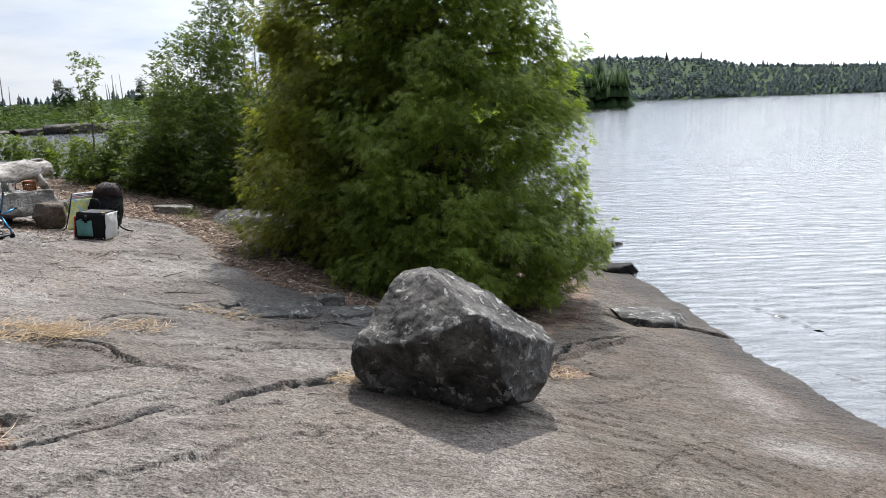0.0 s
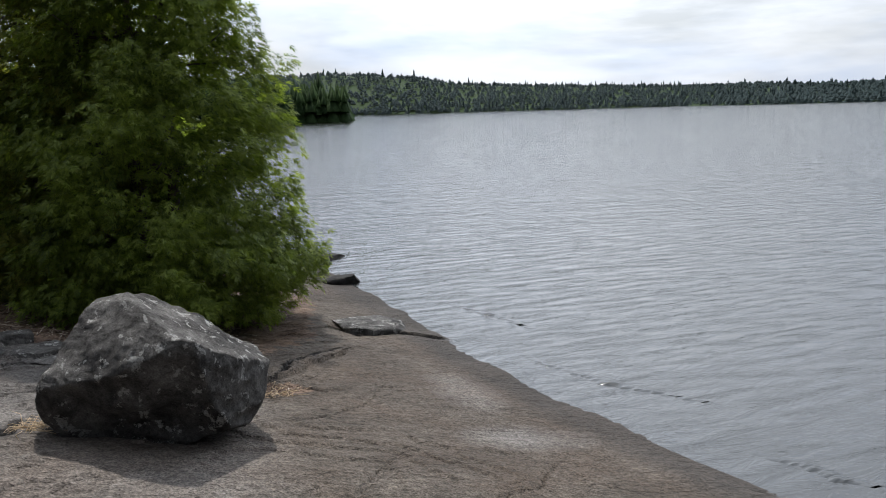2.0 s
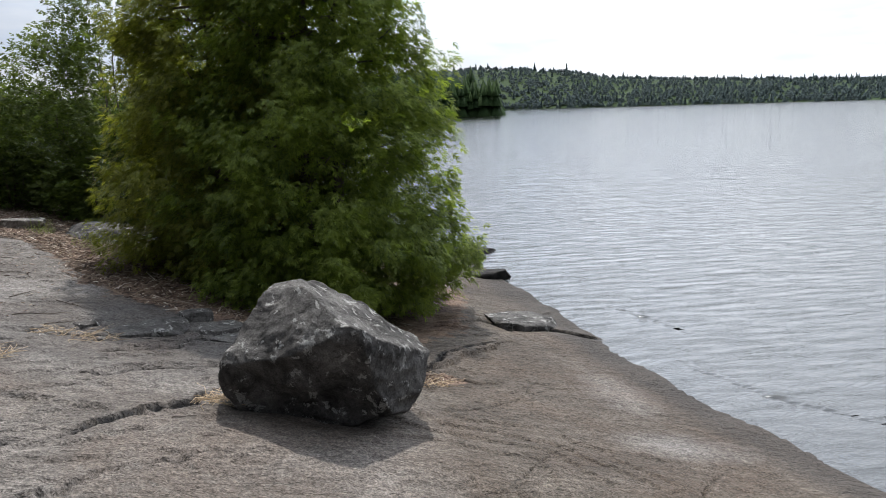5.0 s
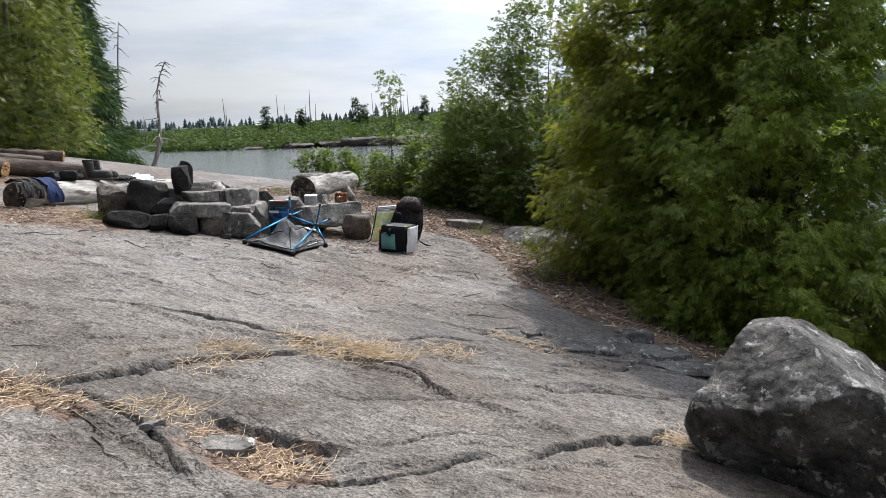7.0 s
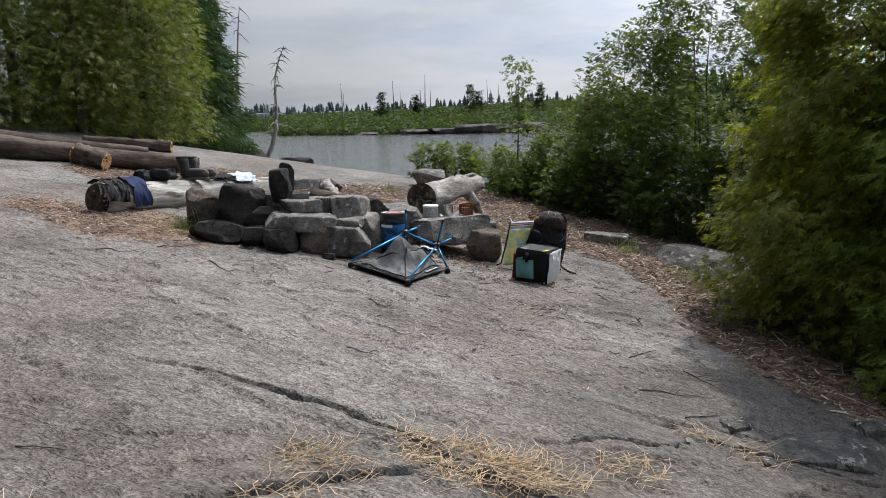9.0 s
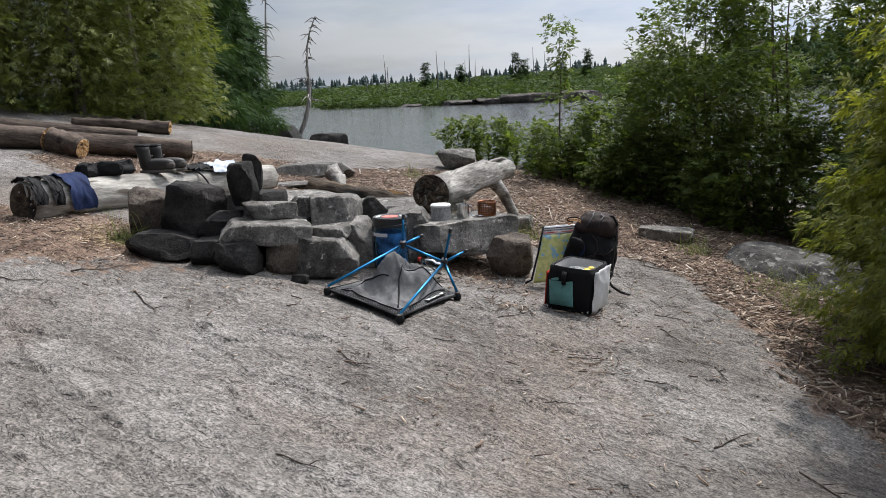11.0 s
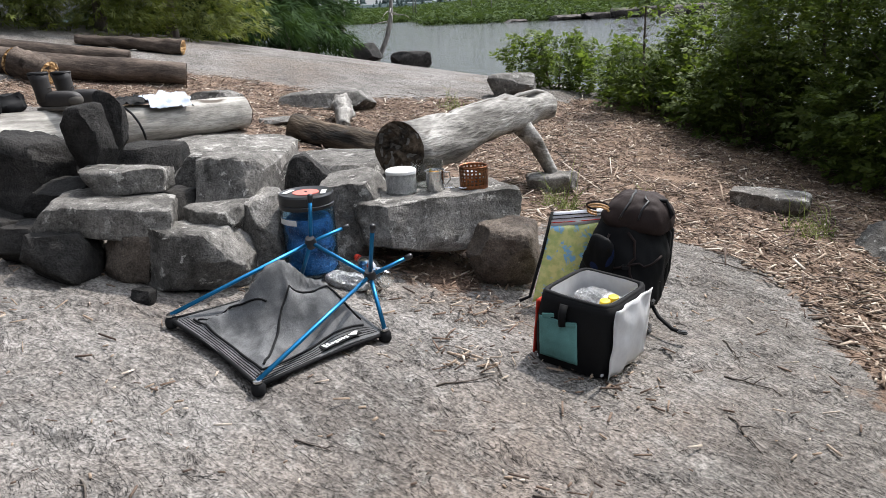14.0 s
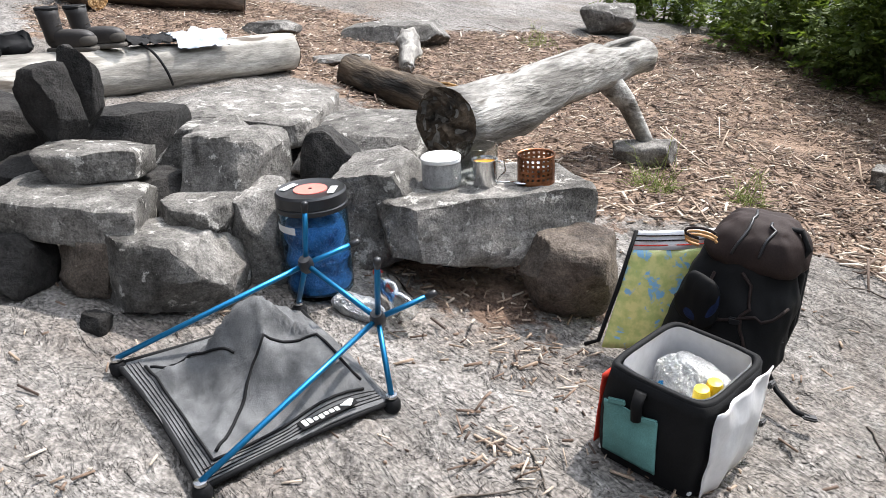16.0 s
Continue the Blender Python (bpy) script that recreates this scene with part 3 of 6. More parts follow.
SPRAY = lobes([(0, 0, 1.0, 0.17, 0.25), (0.12, 46, 0.55, 0.16, 0.1), (0.16, -48, 0.55, 0.16, 0.15), (0.45, 40, 0.48, 0.15, 0.3), (0.48, -38, 0.46, 0.15, 0.3)])
TWIG_LEAVES = lobes([(0.0, 20, 0.5, 0.24, 0.1), (0.1, -55, 0.5, 0.26, 0.3), (0.25, 60, 0.5, 0.26, 0.2), (0.4, -30, 0.5, 0.24, 0.0), (0.5, 35, 0.5, 0.25, 0.4), (0.55, 0, 0.5, 0.22, 0.2)])
NEEDLES = lobes([(0, 0, 1.0, 0.1, 0.3), (0.1, 40, 0.55, 0.09, 0.3), (0.1, -40, 0.55, 0.09, 0.3), (0.45, 35, 0.45, 0.09, 0.5), (0.45, -35, 0.45, 0.09, 0.5)])


FROND = lobes([(0, 0, 1.0, 0.13, 0.35), (0.1, 42, 0.6, 0.12, 0.3), (0.12, -42, 0.6, 0.12, 0.3), (0.45, 30, 0.5, 0.12, 0.5)])


def crown_mesh(name, count, tall, low, radius, template, size, seed, shell=0.5, holes=0.1, droop=-0.15, ragged=0.3, lump=1.3, bias=1.0, gaps=-0.33):
    """Sprays in a lumpy shell. radius(h) gives the crown's radius at the height share h."""
    rng = np.random.default_rng(seed)
    pts, outs = [], []
    tries = 0
    while len(pts) < count and tries < count * 6:
        tries += 1
        h = rng.random() ** bias
        ang = rng.random() * 2 * math.pi
        r_max = radius(h)
        if rng.random() > r_max / 1.0 and rng.random() > 0.25:
            continue
        c, s = math.cos(ang), math.sin(ang)
        z = low + h * (tall - low)
        bulge = 1 + ragged * noise.noise((c * 1.7 * lump + seed, s * 1.7 * lump, z * 1.4)) + ragged * 0.7 * noise.noise((c * 4 * lump, s * 4 * lump + seed, z * 3.2))
        rr = r_max * bulge * (shell + (1 - shell) * math.sqrt(rng.random()))
        p = (c * rr, s * rr, z + 0.06 * rng.normal())
        if noise.noise((p[0] * 1.6 + seed * 2, p[1] * 1.6, p[2] * 1.6)) < -0.55 + holes:
            continue
        if noise.noise((p[0] * 4.5 / lump, p[1] * 4.5 / lump + seed, p[2] * 5.5)) < gaps:
            continue
        pts.append(p)
        outs.append((c + 0.5 * rng.normal(), s + 0.5 * rng.normal(), droop + 0.4 * rng.normal()))
    pts, outs = np.array(pts), np.array(outs)
    up = np.stack([0.5 * rng.normal(size=len(pts)), 0.5 * rng.normal(size=len(pts)), np.ones(len(pts))], axis=1)
    return np_mesh(name, *scatter(*template, frames_at(pts, outs, up, size * rng.uniform(0.6, 1.35, len(pts)))))


def tree(name, x, y, tall, radius, material, template, count, size, label, category, seed, low=0.05, stems=1, trunk=0.07, group="", limbs=0, rise=0.4, z=None, **crown):
    base = ground_z(x, y) - 0.05 if z is None else z
    ob = empty(name, pose(x, y, base, 0, 0, seed * 40), label, category, group)
    rnd = random.Random(seed)
    for k in range(stems):
        off = (rnd.uniform(-0.25, 0.25), rnd.uniform(-0.25, 0.25)) if stems > 1 else (0, 0)
        t = tall * (0.97 if k == 0 else rnd.uniform(0.7, 0.92))
        pts = curve_points((off[0] * 0.5, off[1] * 0.5, 0), (off[0] * 1.6, off[1] * 1.6, t), wander=0.05 * tall * (0.3 if stems == 1 else 0.6), n=9, seed=seed + k * 7)
        tube("trunk", pts, [trunk * (1.05 - 0.12 * i) for i in range(9)], BARK, ob, 8, 0.15, seed)
    for _ in range(limbs):
        h, ang = rnd.uniform(0.12, 0.92), rnd.uniform(0, 2 * math.pi)
        ln = radius(h) * rnd.uniform(0.6, 0.95)
        b = (math.cos(ang) * ln, math.sin(ang) * ln, h * tall + ln * rise * rnd.uniform(0.2, 1))
        tube("limb", curve_points((0, 0, h * tall), b, 0.1 * ln, 0.1 * ln, 5, rnd.random() * 50), [trunk * 0.3 * (1 - 0.17 * i) for i in range(5)], BARK, ob, 5)
    place("crown", crown_mesh("crown", count, tall, low * tall, radius, template, size, seed, **crown), material, ob)
    return ob


def bough_crown(name, boughs, profile, tall, seed, size, gaps=(), fan=0.17, per=128):
    """Cedar foliage in flat drooping boughs round the stem. profile(z) is the reach at a height; gaps are empty ellipsoids."""
    rng = np.random.default_rng(seed)
    pts, outs, ups = [], [], []
    for _ in range(boughs):
        z = tall * rng.random() ** 1.35
        ang = rng.random() * 2 * math.pi
        c, s = math.cos(ang), math.sin(ang)
        reach = profile(z) * (1 + 0.2 * noise.noise((c * 2 + seed, s * 2, z * 1.1)) + 0.18 * noise.noise((c * 5, s * 5 + seed, z * 2.6)))
        depth = 1.0 if rng.random() < 0.72 else rng.uniform(0.45, 0.85)
        reach *= depth * rng.uniform(0.86, 1.08)
        n = int(per * rng.uniform(0.6, 1.3) * (0.55 + 0.45 * min(1, reach)))
        t = rng.beta(2.2, 1.3, n)
        ln = min(0.75, 0.3 + 0.35 * reach)
        r = reach - ln * (1 - t)
        wide = fan * (0.4 + 1.2 * np.sin(math.pi * np.clip(t, 0.05, 0.97)))
        side = rng.normal(size=n) * wide * 0.5
        sag = rng.uniform(-0.1, 0.35) * ln * t
        zz = z + sag + rng.normal(size=n) * 0.085
        pts.append(np.stack([c * r - s * side, s * r + c * side, zz], axis=1))
        spread = side / (wide + 1e-6) * 0.8 + 0.35 * rng.normal(size=n)
        outs.append(np.stack([c - s * spread, s + c * spread, -0.45 + 0.4 * rng.normal(size=n)], axis=1))
        ups.append(np.stack([0.55 * c + 0.45 * rng.normal(size=n), 0.55 * s + 0.45 * rng.normal(size=n), np.full(n, 0.8)], axis=1))
    pts, outs, ups = np.concatenate(pts), np.concatenate(outs), np.concatenate(ups)
    keep = pts[:, 2] > 0.02
    for (gx, gy, gz_), (rx, ry, rz) in gaps:
        keep &= ((pts[:, 0] - gx) / rx) ** 2 + ((pts[:, 1] - gy) / ry) ** 2 + ((pts[:, 2] - gz_) / rz) ** 2 > rng.uniform(0.5, 1.2, len(pts))
    pts, outs, ups = pts[keep], outs[keep], ups[keep]
    return np_mesh(name, *scatter(*SPRAY, frames_at(pts, outs, ups, size * rng.uniform(0.6, 1.35, len(pts)))))


def cedar_tree(x, y, tall, heights, reaches, material, boughs, label, seed, stems, gaps=()):
    """A cedar with several stems, limbs out to its boughs, and the boughs' foliage."""
    ob = empty("cedar", pose(x, y, ground_z(x, y) - 0.05), label, "cedar")
    rnd = random.Random(seed)
    for k, (sx, sy) in enumerate(stems):
        top = tall * (0.97 if k == 0 else 0.8)
        pts = curve_points((sx * 0.6, sy * 0.6, 0), (sx, sy, top), wander=0.12, n=10, seed=seed + k * 7)
        tube("trunk", pts, [0.075 * (1.05 - 0.1 * i) for i in range(10)], BARK, ob, 10, 0.15, seed)
    profile = lambda z: float(np.interp(z, heights, reaches))
    for _ in range(44):
        z, ang = tall * rnd.uniform(0.08, 0.9), rnd.uniform(0, 2 * math.pi)
        ln = profile(z) * rnd.uniform(0.55, 0.9)
        b = (math.cos(ang) * ln, math.sin(ang) * ln, z + 0.1 * ln)
        tube("limb", curve_points((stems[0][0] * z / tall, stems[0][1] * z / tall, z), b, 0.12 * ln, 0.12 * ln, 6, rnd.random() * 50), [0.022, 0.019, 0.015, 0.011, 0.008, 0.005], BARK, ob, 5)
    place("crown", bough_crown("crown", boughs, profile, tall, seed, 0.096, gaps), material, ob)
    return ob


def cedar_shape(r):
    return lambda h: r * (0.93 + 0.25 * h if h < 0.28 else max(0.05, 1.0 - ((h - 0.28) / 0.75) ** 1.7))


def cone_shape(r):
    return lambda h: r * max(0.03, (1 - h) ** 0.85) * (0.8 + 0.3 * math.sin(h * 38))


def dome_shape(r):
    return lambda h: r * max(0.1, math.sin(math.pi * min(1, 0.2 + 0.72 * h)) ** 0.7)


def build_near_trees():
    cedar_tree(0.0, 8.25, 4.7, (0, 0.3, 0.9, 1.5, 2.0, 2.7, 3.4, 4.2, 4.7), (1.45, 1.6, 1.42, 1.45, 1.38, 1.22, 1.0, 0.6, 0.2), CEDAR, 600,
               "dense green white cedar growing beside the shore rock", 3, ((-0.1, 0.05), (-0.55, -0.1), (0.3, 0.2)), (((-0.42, 0.0, 0.98), (0.17, 2.2, 0.13)), ((-0.05, 0.0, 0.86), (0.07, 2.2, 0.11))))
    cedar_tree(-1.05, 8.8, 4.9, (0, 0.4, 1.2, 2.0, 2.8, 3.6, 4.9), (1.05, 1.25, 1.2, 1.12, 0.95, 0.7, 0.1), YELLOWCEDAR, 330,
               "yellow-green cedar leaning into the shrubs beside it", 8, ((0.0, 0.0), (0.3, 0.1)))
    leafy = "leafy green shrub at the edge of the litter"
    spots = ((-3.15, 13.5, 3.75, 1.35, 2800), (-4.2, 14.0, 2.9, 1.1, 2000), (-5.0, 14.8, 2.05, 0.9, 1400), (-1.35, 13.0, 3.75, 1.3, 2600), (-0.55, 11.2, 3.2, 1.05, 1700),
             (-3.3, 12.9, 1.3, 0.9, 1300), (-1.9, 11.7, 1.3, 0.75, 1200), (-1.2, 10.3, 1.5, 0.7, 1300), (-4.9, 13.6, 1.0, 0.7, 800), (-5.9, 15.0, 1.25, 0.85, 1100))
    for k, (x, y, t, r, n) in enumerate(spots):
        tree("shrub", x, y, t, dome_shape(r), SHRUB, TWIG_LEAVES, int(n * 2.8), 0.108, leafy, "shrub", 20 + k, low=0.04, stems=3, trunk=0.025, limbs=8, group="shrubs behind the camp", rise=0.9,
             shell=0.3, holes=0.08, droop=0.25, ragged=0.5)
    for k, (x, y, t, r, n) in enumerate(((-6.6, 14.9, 0.75, 0.6, 600), (-7.3, 14.9, 0.7, 0.6, 600), (-7.9, 14.7, 0.72, 0.5, 500), (-8.35, 14.6, 0.7, 0.35, 350), (-6.2, 14.2, 0.6, 0.6, 500), (-5.5, 14.1, 0.75, 0.6, 500))):
        tree("low_shrub", x, y, t, dome_shape(r), SHRUB, TWIG_LEAVES, n, 0.13, "low broad-leaved shrub by the bay shore", "shrub", 40 + k, low=0.02, stems=2, trunk=0.015, limbs=5,
             group="low shrubs by the bay", rise=1.0, shell=0.25, droop=0.4, ragged=0.4)
    tree("sapling", -6.3, 14.0, 2.35, lambda h: 0.42 if h < 0.45 else (0.1 if h < 0.78 else 0.24), SHRUB, TWIG_LEAVES, 420, 0.11, "thin sapling with a tuft of leaves on top", "sapling", 61, low=0.2, stems=1,
         trunk=0.018, limbs=16, shell=0.1, ragged=0.4)


build_near_trees()


def build_left_wood():
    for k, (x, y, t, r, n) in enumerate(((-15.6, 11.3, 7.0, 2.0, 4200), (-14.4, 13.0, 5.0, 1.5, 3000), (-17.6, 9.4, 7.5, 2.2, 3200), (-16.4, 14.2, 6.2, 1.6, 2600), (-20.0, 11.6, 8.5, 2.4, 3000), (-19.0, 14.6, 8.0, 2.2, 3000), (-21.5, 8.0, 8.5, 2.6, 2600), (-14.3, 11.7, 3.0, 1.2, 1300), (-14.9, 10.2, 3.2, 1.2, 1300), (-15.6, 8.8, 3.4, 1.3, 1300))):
        tree("cedar", x, y, t, cedar_shape(r), SHADECEDAR, FROND, int(n * 2.9), 0.165, "full green cedar above the rock crest", "cedar", 70 + k, low=0.01, stems=1, trunk=0.1, group="wood beyond the crest", shell=0.5)
    for k, (x, y, t, r, n) in enumerate(((-18.8, 18.0, 9.5, 1.9, 3000), (-20.6, 20.6, 8.6, 1.8, 2600), (-21.0, 22.0, 6.4, 1.3, 2000), (-21.8, 18.2, 10.5, 2.1, 2400),
                                         (-17.2, 16.0, 8.0, 1.7, 2400), (-24.5, 20.5, 9.0, 2.2, 1800))):
        tree("spruce", x, y, t, cone_shape(r), SPRUCE, NEEDLES, n, 0.5, "dark spruce in the wood beyond the crest", "spruce", 80 + k, low=0.03, stems=1, trunk=0.1, group="wood beyond the crest",
             rise=-0.1, shell=0.2, droop=-0.35, ragged=0.35)


build_left_wood()


def dead_tree(name, x, y, tall, seed, label, bend=0.5, limbs=26, trunk=0.07, lean=0.1):
    ob = empty(name, pose(x, y, ground_z(x, y) - 0.1, 0, 0, 41), label, "dead tree")
    spine = [Vector((bend * 0.35 * math.sin(5.5 * t) + lean * tall * t, 0, tall * t)) for t in np.linspace(0, 1, 10)]
    tube("trunk", spine, [trunk * (1.02 - 0.095 * i) for i in range(10)], DEADWOOD, ob, 8, 0.2, seed)
    rnd = random.Random(seed)
    for _ in range(limbs):
        t = rnd.uniform(0.3, 0.99)
        i = min(8, int(t * 9))
        a = spine[i].lerp(spine[i + 1], t * 9 - i)
        ang = rnd.uniform(0, 6.28)
        ln = tall * rnd.uniform(0.06, 0.16) * (1.25 - t * 0.6)
        b = a + Vector((math.cos(ang) * ln, math.sin(ang) * ln, -ln * rnd.uniform(0.1, 0.8)))
        tube("limb", curve_points(a, b, -0.12 * ln, 0.15 * ln, 5, rnd.random() * 40), [trunk * 0.28, trunk * 0.22, trunk * 0.17, trunk * 0.12, trunk * 0.07], DEADWOOD, ob, 5)
    return ob


dead_tree("dead_tree", -23.9, 27.4, 5.4, 5, "bare grey dead tree leaning at the bay shore", 0.9, 34, 0.11, 0.3)
dead_tree("dead_tree", -22.6, 24.6, 6.0, 9, "bare spire of a dead spruce above the wood", 0.1, 24, 0.09)


# ---- far shores ----
def conifer_template(tiers=3, sides=5):
    v, f = [], []
    for k in range(tiers):
        z0, z1, r = 0.12 + 0.26 * k, 0.5 + 0.25 * k, 0.2 - 0.055 * k
        n = len(v)
        v.append((0, 0, z1))
        for s in range(sides):
            a = 2 * math.pi * s / sides + k
            v.append((math.cos(a) * r * (1 + 0.3 * (s % 2)), math.sin(a) * r * (1 + 0.3 * (s % 2)), z0))
        f += [(n, n + 1 + s, n + 1 + (s + 1) % sides) for s in range(sides)]
    return np.array(v), np.array(f)


def bush_template():
    v, f = [], []
    rnd = random.Random(4)
    for _ in range(16):
        p = Vector((rnd.gauss(0, 0.3), rnd.gauss(0, 0.3), rnd.uniform(0.1, 0.95)))
        d = Vector((rnd.gauss(0, 1), rnd.gauss(0, 1), rnd.gauss(0, 1))).normalized() * 0.24
        e = d.orthogonal().normalized() * 0.2
        n = len(v)
        v += [tuple(p - d), tuple(p + e), tuple(p + d)]
        f.append((n, n + 1, n + 2))
    return np.array(v), np.array(f)


def polar(az, dist):
    return -math.sin(radians(az)) * dist, math.cos(radians(az)) * dist


def shore_land(name, az0, az1, dist, depth, top, material, label, rows=10, cols=90, wobble=0.04):
    """A strip of land that rises from the water at dist; top(az) is its height at the back."""
    v = []
    for i in range(cols):
        az = az0 + (az1 - az0) * i / (cols - 1)
        near = dist(az) * (1 + wobble * noise.noise((az * 0.35, 3, dist(0) * 0.01)))
        for j in range(rows):
            t = j / (rows - 1)
            x, y = polar(az, near + depth * t)
            v.append((x, y, WATER - 0.6 + (top(az) + 0.6) * min(1, t * 1.6) ** 0.8 if t < 0.99 else WATER - 3))
    f = [(i * rows + j, (i + 1) * rows + j, (i + 1) * rows + j + 1, i * rows + j + 1) for i in range(cols - 1) for j in range(rows - 1)]
    me = smooth(np_mesh(name, v, f))
    tagged(place(name, me, material), label, "shore", kind="structure")


def land_cover(name, az0, az1, dist, depth, top, count, template, tall, material, label, category, seed, squash=1.0, thin=None):
    rng = np.random.default_rng(seed)
    mats = []
    while len(mats) < count:
        az, t = rng.uniform(az0, az1), rng.random() ** 1.4 * 0.92
        if thin is not None and thin(az, t, rng):
            continue
        near = dist(az) * (1 + 0.04 * noise.noise((az * 0.35, 3, dist(0) * 0.01)))
        x, y = polar(az, near + depth * t + 1)
        z = WATER - 0.6 + (top(az) + 0.6) * min(1, t * 1.6) ** 0.8
        s = rng.uniform(*tall) * (1.25 if rng.random() < 0.08 else 1)
        a = rng.uniform(0, 6.28)
        mats.append([[s * squash * math.cos(a), -s * squash * math.sin(a), 0, x], [s * squash * math.sin(a), s * squash * math.cos(a), 0, y], [0, 0, s, z - 0.05 * s]])
    tagged(place(name, np_mesh(name, *scatter(*template, np.array(mats))), material), label, category, kind="stuff")


CONIFER, BUSHLET = conifer_template(), bush_template()


def steps(pairs):
    xs, ys = [p[0] for p in pairs], [p[1] for p in pairs]
    return lambda az: float(np.interp(az, xs, ys))


def build_far_shores():
    # the hills across the lake
    ridge = steps(((-130, 18), (-60, 14), (-45, 16.5), (-39, 22.5), (-33, 26), (-27, 31), (-22, 36), (-18, 46), (-15, 52), (-12, 54), (5, 45), (13, 20), (19, 8), (60, 6)))
    d = steps(((-130, 560), (-60, 560), (-42, 620), (-38, 800), (20, 850)))
    shore_land("hill_shore", -130, 60, d, 420, ridge, SPRUCE, "forested hills across the lake", cols=120)
    land_cover("hill_forest", -130, 8, d, 400, ridge, 15000, CONIFER, (2.2, 5.6), HAZEWOOD, "dark distant conifer forest on the hills", "forest", 1, 3.0)
    land_cover("hill_spires", -130, 8, d, 400, ridge, 900, CONIFER, (6, 10.5), HAZEWOOD, "taller spires above the distant forest", "forest", 7, 1.0)
    # the wooded point
    tip = steps(((-13.6, 0.1), (-12.5, 1.0), (-11, 2.0), (-9, 3.0), (12, 5)))
    d2 = steps(((-14, 205), (12, 190)))
    shore_land("point_shore", -13.8, 12, d2, 45, tip, SPRUCE, "low wooded point in the lake", cols=40)
    land_cover("point_forest", -13.2, 12, d2, 40, tip, 620, CONIFER, (5.5, 11), SPRUCE, "dark conifers on the wooded point", "forest", 2, 1.0)
    # the bay's far side
    bank = steps(((12, 5), (22, 5.0), (28, 4.2), (34, 3.4), (40, 3.0), (75, 3.5), (140, 5)))
    d3 = steps(((10, 135), (26, 137), (33, 142), (39.5, 155), (41, 230), (140, 220)))
    shore_land("bay_shore", 10, 140, d3, 130, bank, REGROWTH, "green regrowth on the far side of the bay", cols=120)
    land_cover("bay_regrowth", 10, 75, d3, 120, bank, 7500, BUSHLET, (1.0, 2.1), REGROWTH, "bright green young regrowth on a burnt shore", "undergrowth", 3, 1.3)
    far = steps(((5, 10), (24, 9.5), (34, 7.0), (44, 7.0), (140, 9)))
    land_cover("bay_forest", 8, 140, steps(((0, 330), (140, 330))), 90, far, 1500, CONIFER, (3, 5.5), HAZEWOOD, "hazy conifers behind the bay", "forest", 4, 1.6)
    shore_land("bay_hill", 5, 140, steps(((0, 325), (140, 325))), 110, far, HAZEWOOD, "low wooded rise behind the bay", cols=60)
    stone_label = "low grey rock outcrop at the water's edge"
    for k, (az, dist, w, h) in enumerate(((25.0, 134, 10, 1.7), (30.0, 137, 6, 1.0), (21.5, 133, 8, 1.8), (33.5, 140, 4, 0.7), (27.8, 135, 6, 1.2))):
        x, y = polar(az, dist)
        stone("outcrop", x - 1.3, y + 1.8, WATER - 0.3, (w, 5, h), az, seed=90 + k, material=DARKSHORE, label=stone_label, group="outcrops across the bay", box=2.2, cuts=4, n=10, rough=0.12)
    for k, (az, dist, t) in enumerate(((32.4, 190, 6.5), (29.9, 195, 5.5), (26.0, 190, 7.0), (25.4, 200, 5.5), (21.0, 190, 6.0))):
        x, y = polar(az, dist)
        tree("far_spruce", x, y, t, cone_shape(t * 0.16), SPRUCE, NEEDLES, 260, 1.3, "dark spire of a spruce on the far bay shore", "spruce", 110 + k, low=0.1, trunk=0.1, z=WATER + bank(az) - 0.8,
             group="spruces across the bay", shell=0.1)
    rnd = random.Random(12)
    for k in range(26):
        az, dist = rnd.uniform(22, 41), rnd.uniform(165, 240)
        x, y = polar(az, dist)
        snag = tube("snag", [(0, 0, 0), (0.1, 0, 3), (0.15 * rnd.uniform(-2, 2), 0.1, rnd.uniform(4.5, 8.5))], [0.16, 0.12, 0.05], DEADWOOD, None, 6, m=pose(x, y, WATER + bank(az) - 0.8))
        tagged(snag, "bare grey snag of a burnt tree", "dead tree", "snags across the bay")


build_far_shores()


